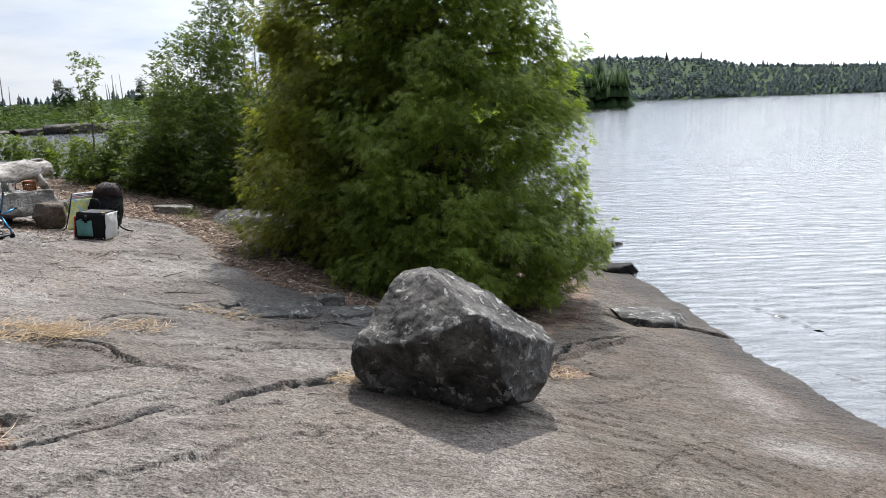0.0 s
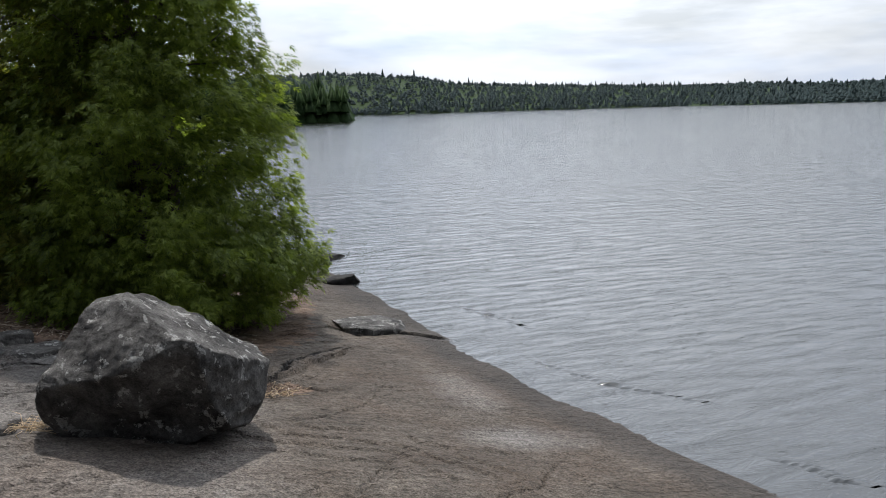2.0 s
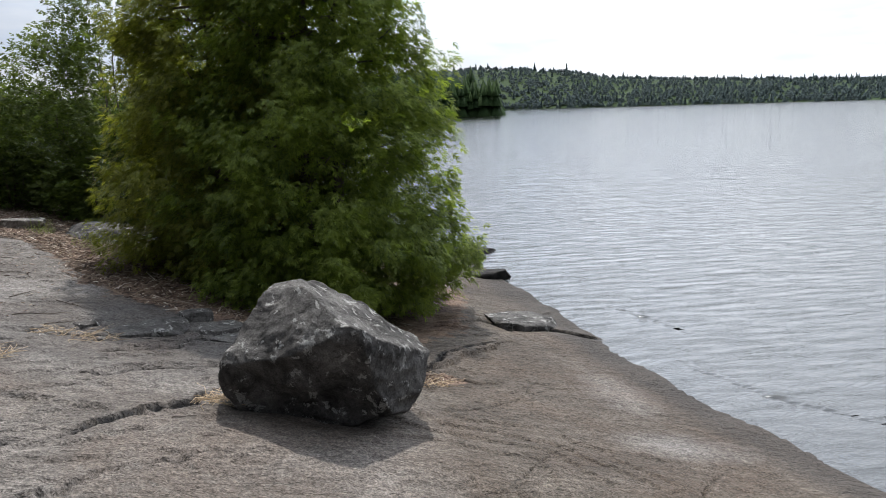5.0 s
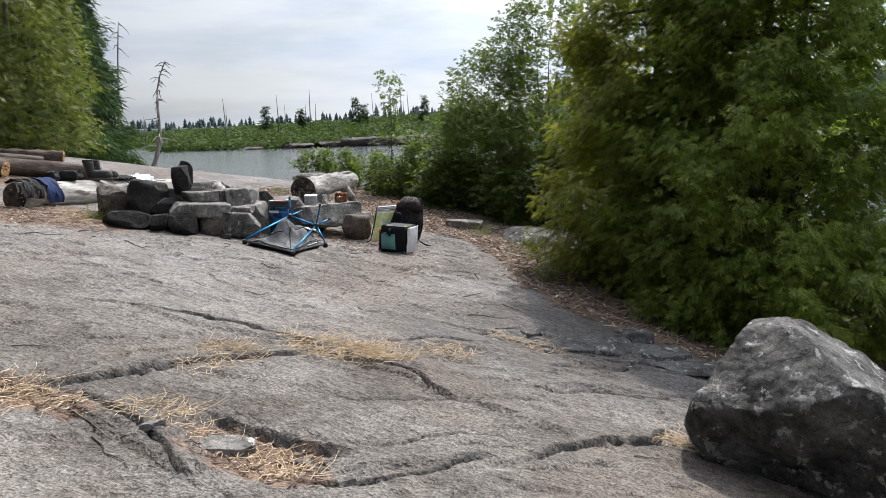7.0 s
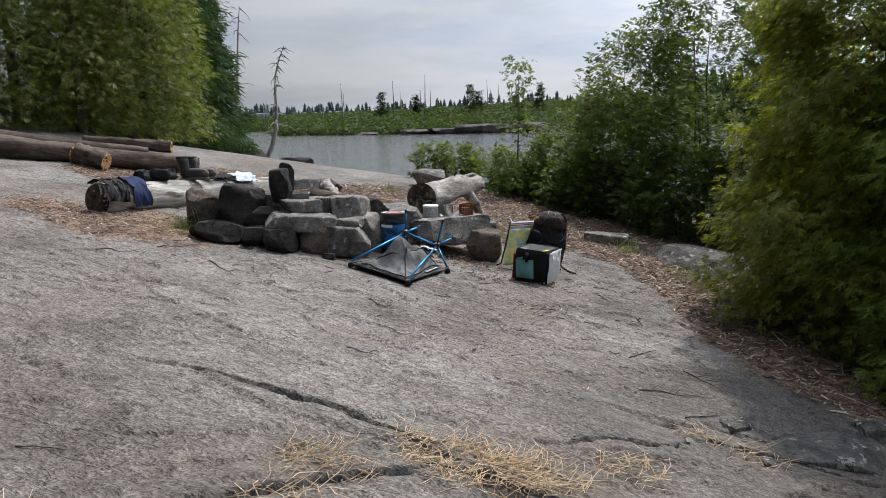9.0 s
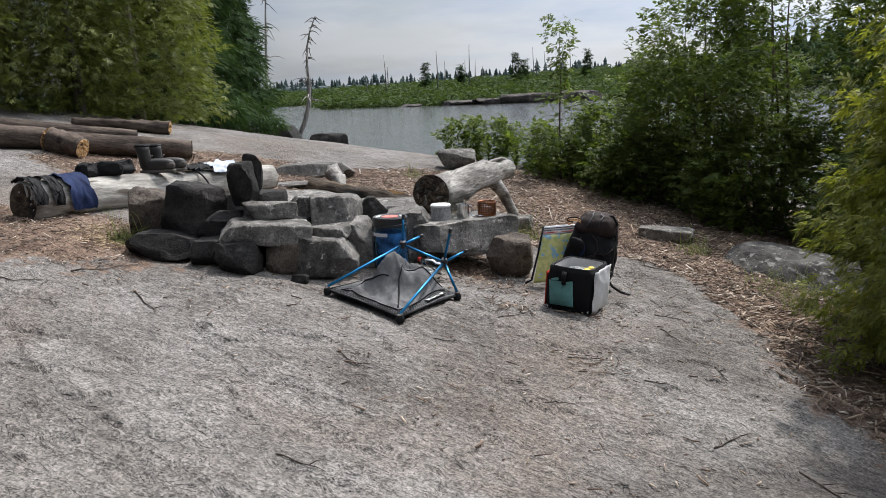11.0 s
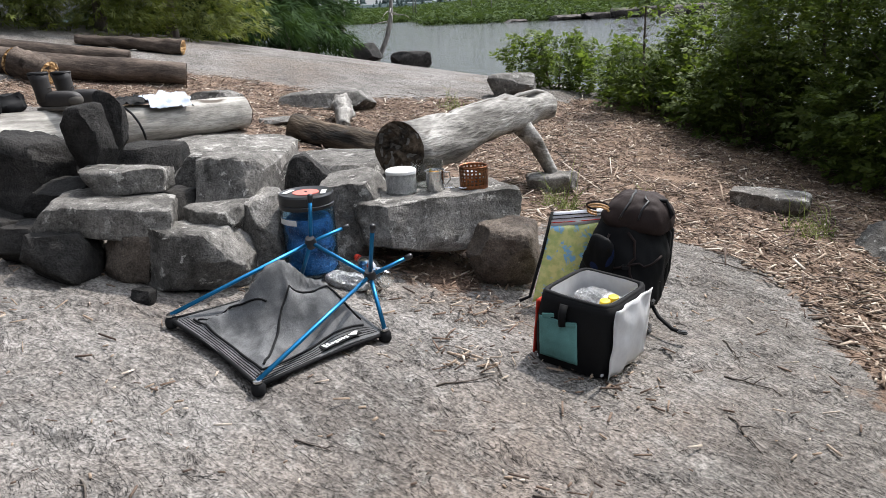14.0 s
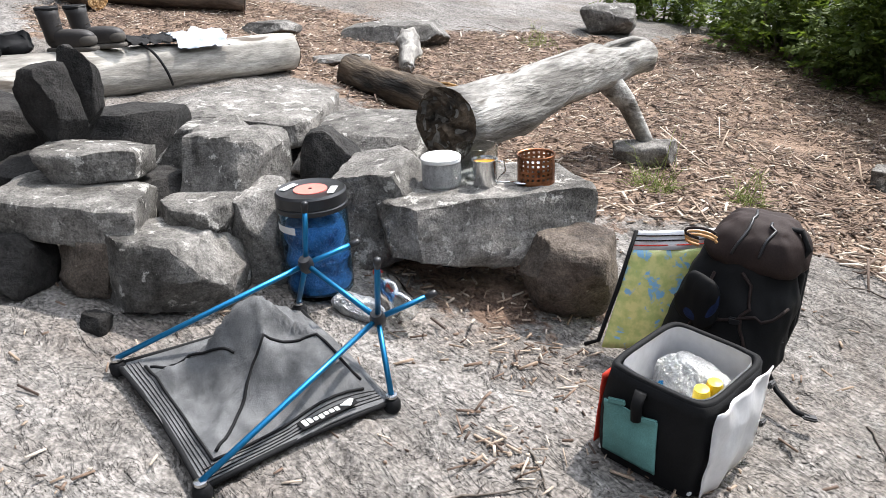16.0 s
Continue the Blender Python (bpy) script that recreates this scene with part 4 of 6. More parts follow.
# ---- stones of the camp ----
def build_camp_stones():
    ring = "stones of the fire ring"
    grey = "angular grey granite stone stacked in the fire ring"
    sooty = "soot-blackened stone of the fire ring"
    # front row on the rock
    stone("fire_stone", -5.2, 6.9, None, (0.25, 0.22, 0.2), 40, seed=11, label="squared grey-brown stone propping the long slab", group=ring, material=BROWNSTONE, box=6, cuts=3)
    # added filler stone, black in place of the shaded gap under the slab
    stone("fire_stone", -5.45, 7.2, None, (0.42, 0.36, 0.26), 20, seed=51, label="black filler stone added for the shaded void inside the fire pit", group=ring, material=SOOT, box=4, cuts=4)
    stone("fire_stone", -5.38, 6.68, None, (0.26, 0.24, 0.2), 25, seed=12, label="blocky dark grey stone at the foot of the fire ring", group=ring, material=SOOT, box=6, cuts=3)
    stone("fire_stone", -5.63, 6.66, None, (0.2, 0.24, 0.16), 30, seed=13, label=sooty, group=ring, material=SOOT, box=6, cuts=3)
    stone("fire_stone", -5.95, 6.55, None, (0.46, 0.3, 0.17), 20, seed=14, label="low flat stone on the litter by the fire ring", group=ring, box=3.5, material=SOOT)
    stone("fire_stone", -5.01, 7.03, None, (0.43, 0.32, 0.25), 35, (-6, 5), seed=15, label="wedge-shaped grey stone leaning on the fire ring", group=ring, box=5, cuts=5)
    stone("fire_stone", -5.09, 7.22, 0.58, (0.3, 0.25, 0.13), 30, (0, -4), seed=16, label="pale-topped stone wedged in the fire ring", group=ring, box=5, cuts=4)
    stone("fire_stone", -5.35, 6.9, 0.6, (0.58, 0.36, 0.18), 38, (0, 4), seed=17, label="long thick granite slab across the fire ring", group=ring, box=6, cuts=4)
    stone("fire_stone", -5.43, 7.02, 0.765, (0.36, 0.28, 0.12), 42, (0, 3), seed=18, label="flat stone lying on the long slab", group=ring, box=4.5, cuts=4)
    stone("fire_stone", -5.6, 7.0, 0.86, (0.17, 0.15, 0.28), 30, (4, -6), seed=19, label="upright dark stone block on top of the fire ring", group=ring, material=SOOT, box=8, cuts=3, taper=0.1)
    stone("fire_stone", -5.66, 7.09, 0.86, (0.15, 0.1, 0.33), 40, (0, 6), seed=31, label="narrow dark stone behind the upright one", group=ring, material=SOOT, box=4, cuts=4, taper=0.2)
    stone("fire_stone", -5.98, 6.82, None, (0.4, 0.34, 0.45), 40, (0, 12), seed=20, label="tall soot-dark slab at the fire ring's edge", group=ring, material=SOOT, box=4.5, cuts=4)
    stone("fire_stone", -5.75, 6.9, None, (0.3, 0.3, 0.3), 30, seed=21, label=sooty, group=ring, material=SOOT, box=3.5)
    stone("fire_stone", -6.34, 6.83, None, (0.32, 0.3, 0.36), 50, seed=22, label="tan stone split on one side, beside the log", group=ring, material=BROWNSTONE, box=4, cuts=5)
    stone("fire_stone", -5.85, 7.3, None, (0.55, 0.34, 0.36), 55, seed=23, label="dark stone at the back of the fire pit", group=ring, material=SOOT, box=4)
    stone("fire_stone", -5.21, 7.43, None, (0.36, 0.4, 0.44), 30, seed=24, label="rounded grey stone with a dark lichen coat", group=ring, box=2.6, cuts=4)
    stone("fire_stone", -5.52, 7.5, None, (0.48, 0.4, 0.38), 20, seed=25, label="rough grey stone behind the rounded one", group=ring, box=3, cuts=5)
    stone("fire_stone", -5.16, 7.82, None, (0.24, 0.26, 0.42), 60, seed=26, label="dark pointed stone beside the canister", group=ring, material=SOOT, box=3)
    stone("fire_stone", -4.98, 7.4, None, (0.22, 0.25, 0.32), 50, (8, -6), seed=27, label="tilted pale stone behind the canister", group=ring, box=5, cuts=4)
    stone("fire_stone", -4.87, 7.86, None, (0.36, 0.44, 0.35), 60, (0, -6), seed=28, label="large sloping stone beside the table rock", group=ring, box=5, cuts=4)
    stone("fire_stone", -5.45, 8.35, None, (0.85, 0.7, 0.27), 30, seed=29, label="broad flat granite ledge behind the fire ring", group=ring, box=4.5, cuts=5, n=14)
    stone("fire_stone", -6.35, 8.05, None, (1.0, 0.85, 0.2), 40, seed=30, label="broad low granite ledge beside the sitting log", group=ring, box=4.5, cuts=5, n=14)
    stone("pebble", -4.98, 6.78, None, (0.11, 0.09, 0.06), 20, seed=44, label="small dark stone by the fire ring", group=ring, material=SOOT)
    # the table rock and what carries it
    stone("table_rock", -4.575, 8.04, 0.375, (0.76, 0.46, 0.27), 62, (0, 0), seed=33, label="flat-topped granite slab used as a table", box=7, cuts=1, n=24, taper=-0.14, planes=(((0.72, 0, -0.7), 0.84), ((-0.6, -0.3, -0.74), 1.0)))
    stone("prop_stone", -4.22, 8.11, None, (0.32, 0.3, 0.28), 20, seed=34, label="brownish stone propping the table rock", material=BROWNSTONE, box=3, cuts=5)
    stone("prop_stone", -4.7, 8.1, None, (0.3, 0.4, 0.2), 40, seed=35, label="dark stone under the table rock", material=SOOT)
    # flat stones on the litter
    stone("flat_stone", -3.87, 10.85, None, (0.52, 0.3, 0.13), 10, (0, 3), seed=36, label="flat grey stone lying on wood chips", box=5, cuts=4)
    stone("flat_stone", -4.98, 9.8, None, (0.36, 0.2, 0.13), 40, seed=37, label="small block of grey stone by the log", box=5, cuts=3)
    stone("low_rock", -2.65, 10.35, None, (1.25, 0.8, 0.24), -20, (0, 5), material=BOULDER, seed=38, label="low lichened bedrock knob beside the shrubs", box=2.8, cuts=4, n=14, sink=0.08)
    stone("low_rock", -8.35, 10.9, None, (1.0, 0.6, 0.22), 35, seed=39, label="low rounded granite rock in the litter", box=2.6, cuts=4, n=12, sink=0.08)
    stone("low_rock", -7.5, 13.0, None, (0.55, 0.42, 0.3), 30, seed=40, label="dark-sided rock at the bay edge", box=3.5, cuts=4, n=12)
    stone("low_rock", -7.75, 9.75, None, (0.5, 0.3, 0.06), 30, seed=41, label="thin pale stone slab flush with the litter", box=4)
    stone("low_rock", -8.9, 9.9, None, (0.5, 0.35, 0.12), 30, seed=42, label="small grey rock in the litter", box=3)
    # loose plates in the dark hollow and in the broken corner of the joint
    plate = "thin lichened granite plate lying loose in the hollow"
    for k, (x, y, sx, sy, sz, a) in enumerate(((-1.32, 5.98, 0.62, 0.36, 0.09, 24), (-0.86, 6.22, 0.42, 0.3, 0.1, 40), (-0.62, 5.98, 0.5, 0.26, 0.08, 10), (-1.75, 5.95, 0.22, 0.12, 0.06, 60), (-1.05, 6.5, 0.26, 0.2, 0.09, 15))):
        stone("rock_plate", x, y, None, (sx, sy, sz), a, (3 - 2 * (k % 3), 4), seed=130 + k, label=plate, group="loose plates in the hollow", material=BOULDER, box=5, cuts=4, sink=0.04)
    stone("rock_plate", -2.43, 3.1, None, (0.27, 0.16, 0.07), 25, (6, 4), seed=141, label="small lichened plate broken out of the rock joint", box=5, cuts=4, sink=0.035)
    for k, (x, y) in enumerate(((-2.1, 3.2), (-1.85, 3.12), (-1.55, 5.6), (-1.0, 5.72), (-0.45, 5.7), (-2.7, 3.0), (-1.9, 5.5))):
        stone("pebble", x, y, None, (0.07 + 0.02 * (k % 3), 0.05, 0.03), 50 * k, seed=150 + k, label="small broken stone chip lying on the granite", group="loose stone chips")
    stone("shore_rock", -22.0, 27.6, None, (1.5, 1.0, 0.75), 30, seed=45, label="black wet rock at the bay shore", material=SOOT, box=2.8)
    stone("shore_rock", -23.2, 26.4, None, (1.6, 1.0, 0.8), 10, seed=46, label="black wet rock at the bay shore", material=SOOT, box=2.8)
    stone("shore_rock", 2.05, 7.75, None, (0.85, 0.7, 0.2), 25, (0, 8), seed=47, label="cracked dark rock at the water's edge", material=BOULDER, box=4, cuts=4, sink=0.155)
    stone("shore_rock", 2.35, 10.4, WATER - 0.12, (0.6, 0.4, 0.24), 10, seed=48, label="dark wet rock just above the water", material=SOOT, box=3)
    stone("shore_rock", 2.6, 12.4, WATER - 0.14, (0.5, 0.4, 0.19), 40, seed=49, label="dark wet rock just above the water", material=SOOT, box=3)


build_camp_stones()

# ---- logs ----
BLEACHED = varied("bleached_log_wood", (0.13, 0.12, 0.108), (0.42, 0.4, 0.37), 7.0, 55.0, 0.85, relief=0.7, depth=0.014, grain=0.5, stretch=(1, 1, 0.18), spots=((0.09, 0.078, 0.066), 9.0, 0.4))
BIRCH = varied("pale_birch_log", (0.19, 0.176, 0.157), (0.47, 0.445, 0.4), 7.0, 45.0, 0.8, relief=0.5, depth=0.01, grain=0.4, stretch=(1, 1, 0.2), spots=((0.1, 0.082, 0.066), 7.0, 0.37))
CHARRED = varied("charred_log", (0.02, 0.018, 0.016), (0.14, 0.105, 0.075), 8.0, 45.0, 0.9, relief=0.7, depth=0.015, grain=0.5, stretch=(1, 1, 0.2))
RAWWOOD = varied("raw_split_wood", (0.3, 0.17, 0.07), (0.58, 0.38, 0.19), 14.0, 80.0, 0.75, relief=0.5, stretch=(1, 1, 0.15))
BARKLOG = varied("brown_bark_log", (0.045, 0.034, 0.028), (0.15, 0.115, 0.092), 6.0, 50.0, 0.9, relief=0.6, depth=0.012, grain=0.5, stretch=(1, 1, 0.3))


def log(name, a, b, r0, r1, material, end_material, label, seed, ends=("cut", "cut"), sides=20, lumps=0.14, wander=0.03, n=26):
    """A log from a to b, its own z along the grain, with end faces of their own."""
    a, b = Vector(a), Vector(b)
    turn = (b - a).to_track_quat("Z", "Y").to_matrix().to_4x4()
    ob = empty(name, Matrix.Translation(a) @ turn, label, "log")
    ln = (b - a).length
    pts = curve_points((0, 0, 0), (0, 0, ln), wander=wander, n=n, seed=seed)
    radii = [r0 + (r1 - r0) * i / (n - 1) for i in range(n)]
    tube("trunk", pts, radii, material, ob, sides, lumps, seed)
    for k, kind in enumerate(ends):
        r, z, sgn = (r0, 0.0, -1) if k == 0 else (r1, ln, 1)
        p = pts[0] if k == 0 else pts[-1]
        bm = bmesh.new()
        rings, around = 8, 30
        grid = []
        for i in range(rings + 1):
            row = []
            for s in range(around):
                t = 2 * math.pi * s / around
                rr = r * 0.98 * i / rings
                x, y = rr * math.cos(t), rr * math.sin(t)
                rough = noise.noise((x * 30, y * 30, seed + k)) + 0.7 * noise.noise((x * 80, y * 80, seed))
                jag = rough * (0.008 if kind == "cut" else 0.03) * (1 if i < rings else 0.3)
                row.append(bm.verts.new((p.x + x, p.y + y, z + sgn * (0.008 + jag))))
            grid.append(row)
        for i in range(rings):
            for s in range(around):
                q = [grid[i][s], grid[i + 1][s], grid[i + 1][(s + 1) % around], grid[i][(s + 1) % around]]
                bm.faces.new(q if sgn > 0 else q[::-1])
        part("cut_end", bm, end_material, ob)
    return ob


def build_logs():
    z = ground_z
    # the pale sitting log
    log("sitting_log", (-7.5, 9.16, z(-7.5, 9.16) + 0.13), (-7.26, 6.45, z(-7.26, 6.45) + 0.12), 0.13, 0.15, BIRCH, CHARRED, "long pale barkless log used as a bench", 4, lumps=0.12)
    # the grey log on its branch stub
    near, tip = Vector((-4.92, 8.22, 0.79)), Vector((-5.24, 10.1, 0.76))
    grey = log("grey_log", near, tip, 0.15, 0.1, BLEACHED, CHARRED, "weathered grey log propped on a branch stub", 6, ends=("jag", "jag"), lumps=0.22, wander=0.05)
    back = grey.matrix_basis.inverted()
    foot = Vector((-5.05, 9.85, z(-5.05, 9.85)))
    mid = near.lerp(tip, 0.72)
    pts = [back @ mid, back @ mid.lerp(foot + Vector((0, 0, 0.22)), 0.6), back @ (foot + Vector((0.03, 0.02, 0.08))), back @ (foot + Vector((0.12, 0.12, -0.01)))]
    tube("branch_stub", pts, [0.075, 0.055, 0.042, 0.03], BLEACHED, grey, 10, 0.2, 3)
    strip = [back @ near.lerp(tip, t) + (back.to_3x3() @ Vector((0.02, 0, 0.14 - 0.04 * t + h))) for t, h in ((0.62, -0.02), (0.75, 0.025), (0.9, 0.03), (1.0, 0.0), (1.03, -0.07))]
    tube("bark_strip", strip, [0.012, 0.016, 0.016, 0.015, 0.01], DEADWOOD, grey, 6, 0.2, 5)
    # the charred log in the litter
    log("charred_log", (-7.1, 9.4, z(-7.1, 9.4) + 0.1), (-5.75, 9.35, z(-5.75, 9.35) + 0.09), 0.12, 0.1, CHARRED, CHARRED, "charred split log lying in the litter", 8, ends=("jag", "jag"), lumps=0.3)
    top = empty("split_wood", pose(-6.35, 9.38, z(-6.35, 9.38) + 0.185, 0, 0, 0), "splintered orange-brown wood lying on the charred log", "wood")
    for k in range(9):
        y = -0.05 + 0.014 * k
        tube("splinter", curve_points((-0.3 + 0.04 * k % 0.13, y, 0.0), (0.28 + 0.03 * (k % 3), y + 0.02, -0.01 * (k % 3)), 0, 0.02, 5, k), [0.012, 0.014, 0.012, 0.01, 0.004], RAWWOOD, top, 5)
    log("driftwood_stub", (-7.75, 10.5, z(-7.75, 10.5) + 0.14), (-7.2, 10.0, z(-7.2, 10.0) + 0.06), 0.1, 0.05, DEADWOOD, DEADWOOD, "broken grey stub of driftwood", 12, ends=("jag", "jag"), lumps=0.35)
    # dark logs at the edge of the rise
    log("bark_log", (-9.9, 10.25, z(-9.9, 10.25) + 0.13), (-11.6, 7.6, z(-11.6, 7.6) + 0.16), 0.12, 0.15, BARKLOG, BARKLOG, "long brown log with bark on, lying in the litter", 14, lumps=0.16)
    log("bark_log", (-10.75, 10.1, z(-10.75, 10.1) + 0.13), (-12.9, 7.2, z(-12.9, 7.2) + 0.24), 0.09, 0.12, BARKLOG, BARKLOG, "straight brown log lying behind another one", 15, lumps=0.12)
    log("chopped_log", (-10.25, 8.95, z(-10.25, 8.95) + 0.12), (-10.65, 8.8, z(-10.65, 8.8) + 0.14), 0.12, 0.15, BARKLOG, RAWWOOD, "short chopped log with a raw orange end", 16, ends=("jag", "jag"), lumps=0.25)
    log("split_log", (-11.6, 11.35, z(-11.6, 11.35) + 0.1), (-12.7, 10.5, z(-12.7, 10.5) + 0.08), 0.1, 0.06, BARKLOG, RAWWOOD, "split brown log with a raw end on the crest", 17, ends=("jag", "jag"), lumps=0.35)


build_logs()


# ---- camping gear ----
BLACKCLOTH = plain("black_nylon", (0.01, 0.01, 0.011), 0.75, 0.0, 260.0, 0.25, 0.4)
GREYMESH = varied("grey_mesh_fabric", (0.085, 0.086, 0.088), (0.16, 0.16, 0.163), 12.0, 420.0, 0.65, 0.0, 0.5, 0.004, 0.5)
BLUEMETAL = plain("blue_anodised_aluminium", (0.02, 0.2, 0.42), 0.3, 0.75)
BLACKPLASTIC = plain("black_plastic", (0.02, 0.02, 0.022), 0.4)
WHITEVINYL = plain("white_liner_vinyl", (0.78, 0.78, 0.8), 0.35, 0.0, 30.0, 0.4, 0.1)
FOIL = varied("crumpled_foil", (0.6, 0.6, 0.61), (0.9, 0.9, 0.91), 45.0, 110.0, 0.28, 0.65, 1.0, 0.03, 0.35)
STEEL = plain("brushed_steel", (0.62, 0.62, 0.62), 0.22, 1.0, 200.0, 0.05)
COPPER = plain("heat_tinted_copper", (0.42, 0.17, 0.08), 0.35, 0.85, 60.0, 0.15, 0.5)
TEAL = plain("teal_mesh_pocket", (0.16, 0.36, 0.34), 0.75, 0.0, 300.0, 0.4, 0.3)
RED = plain("red_fabric", (0.6, 0.05, 0.03), 0.7)
CORAL = plain("coral_sticker", (0.75, 0.2, 0.16), 0.5)
WHITE = plain("white_sticker", (0.8, 0.8, 0.78), 0.5)
YELLOW = plain("yellow_plastic", (0.85, 0.6, 0.02), 0.35)
BLUECLOTH = varied("blue_crumpled_fabric", (0.03, 0.09, 0.2), (0.12, 0.32, 0.6), 14.0, 60.0, 0.5, relief=0.7)
NAVY = plain("navy_cloth", (0.02, 0.035, 0.1), 0.85, 0.0, 200.0, 0.4, 0.4)
PALECLOTH = plain("pale_blue_cotton", (0.6, 0.66, 0.76), 0.85, 0.0, 200.0, 0.4, 0.2)
BOOTLEATHER = plain("dark_brown_leather", (0.022, 0.017, 0.015), 0.6, 0.0, 120.0, 0.4, 0.4)
SOLE = plain("grey_rubber", (0.085, 0.076, 0.066), 0.8)
ORANGEWEB = plain("tan_cord", (0.55, 0.3, 0.12), 0.6)
BROWNCLOTH = plain("faded_brown_nylon", (0.035, 0.023, 0.021), 0.75, 0.0, 200.0, 0.3, 0.35)
BREW = plain("amber_tea", (0.5, 0.24, 0.02), 0.1)


def clear_material(name, tint, rough=0.05):
    m, t, b = blank(name)
    b.inputs["Base Color"].default_value = (*tint, 1)
    b.inputs["Transmission Weight"].default_value, b.inputs["Roughness"].default_value, b.inputs["IOR"].default_value = 1.0, rough, 1.25
    co = t.nodes.new("ShaderNodeTexCoord")
    bump(t, b, noise_of(t, co.outputs["Object"], 25.0), 0.15, 0.005)
    return m


CLEARBLUE = clear_material("clear_blue_plastic", (0.55, 0.78, 0.95), 0.1)
CLEAR = clear_material("clear_plastic", (0.86, 0.9, 0.9), 0.12)


def map_material():
    m, t, b = blank("printed_map")
    co = t.nodes.new("ShaderNodeTexCoord")
    v = co.outputs["Object"]
    land = mix(t, ramp(t, noise_of(t, v, 34.0, 4.0), [(0.4, 0.0), (0.6, 1.0)]), (0.5, 0.56, 0.2), (0.7, 0.68, 0.28))
    lakes = ramp(t, noise_of(t, v, 20.0, 5.0, 0.6, 0.8), [(0.56, 0.0), (0.6, 1.0)])
    t.links.new(mix(t, lakes, land, (0.25, 0.5, 0.72)), b.inputs["Base Color"])
    b.inputs["Roughness"].default_value = 0.15
    bump(t, b, noise_of(t, v, 20.0), 0.2, 0.01)
    return m


MAP = map_material()


def lathe(name, profile, material, parent, sides=32, m=None, label="", closed=False):
    """A turned shape: profile of (radius, z)."""
    v, f = [], []
    for r, z in profile:
        for s in range(sides):
            a = 2 * math.pi * s / sides
            v.append((r * math.cos(a), r * math.sin(a), z))
    for i in range(len(profile) - 1):
        for s in range(sides):
            f.append((i * sides + s, i * sides + (s + 1) % sides, (i + 1) * sides + (s + 1) % sides, (i + 1) * sides + s))
    me = np_mesh(name, v, f)
    smooth(me)
    me.set_sharp_from_angle(angle=radians(35))
    return place(name, me, material, parent, m, label)


def slab(name, size, material, parent, m, bevel=0.004, label=""):
    bm = bmesh.new()
    bmesh.ops.create_cube(bm, size=1, matrix=Matrix.Diagonal((*size, 1)))
    if bevel:
        bmesh.ops.bevel(bm, geom=bm.edges[:], offset=min(bevel, min(size) * 0.45), segments=2, affect="EDGES")
    ob = part(name, bm, material, parent, label)
    ob.matrix_basis = m
    return ob


def sheet(name, corner, u, v, material, parent, n=(14, 14), puff=None, thick=0.004, label=""):
    """A cloth between a corner and two edges, lifted by puff(s, t), with thickness."""
    corner, u, v = Vector(corner), Vector(u), Vector(v)
    nrm = u.cross(v).normalized()
    verts, faces = [], []
    for side in (0, 1):
        for j in range(n[1] + 1):
            for i in range(n[0] + 1):
                s, t = i / n[0], j / n[1]
                lift = puff(s, t) if puff else 0
                verts.append(corner + u * s + v * t + nrm * (lift + side * thick))
    w, tot = n[0] + 1, (n[0] + 1) * (n[1] + 1)
    for j in range(n[1]):
        for i in range(n[0]):
            a = j * w + i
            faces.append((a, a + w, a + w + 1, a + 1))
            faces.append((tot + a, tot + a + 1, tot + a + w + 1, tot + a + w))
    rim = [i for i in range(w)] + [j * w + n[0] for j in range(1, n[1] + 1)] + [n[1] * w + i for i in range(n[0] - 1, -1, -1)] + [j * w for j in range(n[1] - 1, 0, -1)]
    for a, b in zip(rim, rim[1:] + rim[:1]):
        faces.append((a, b, tot + b, tot + a))
    return place(name, smooth(np_mesh(name, [tuple(p) for p in verts], faces)), material, parent, None, label)


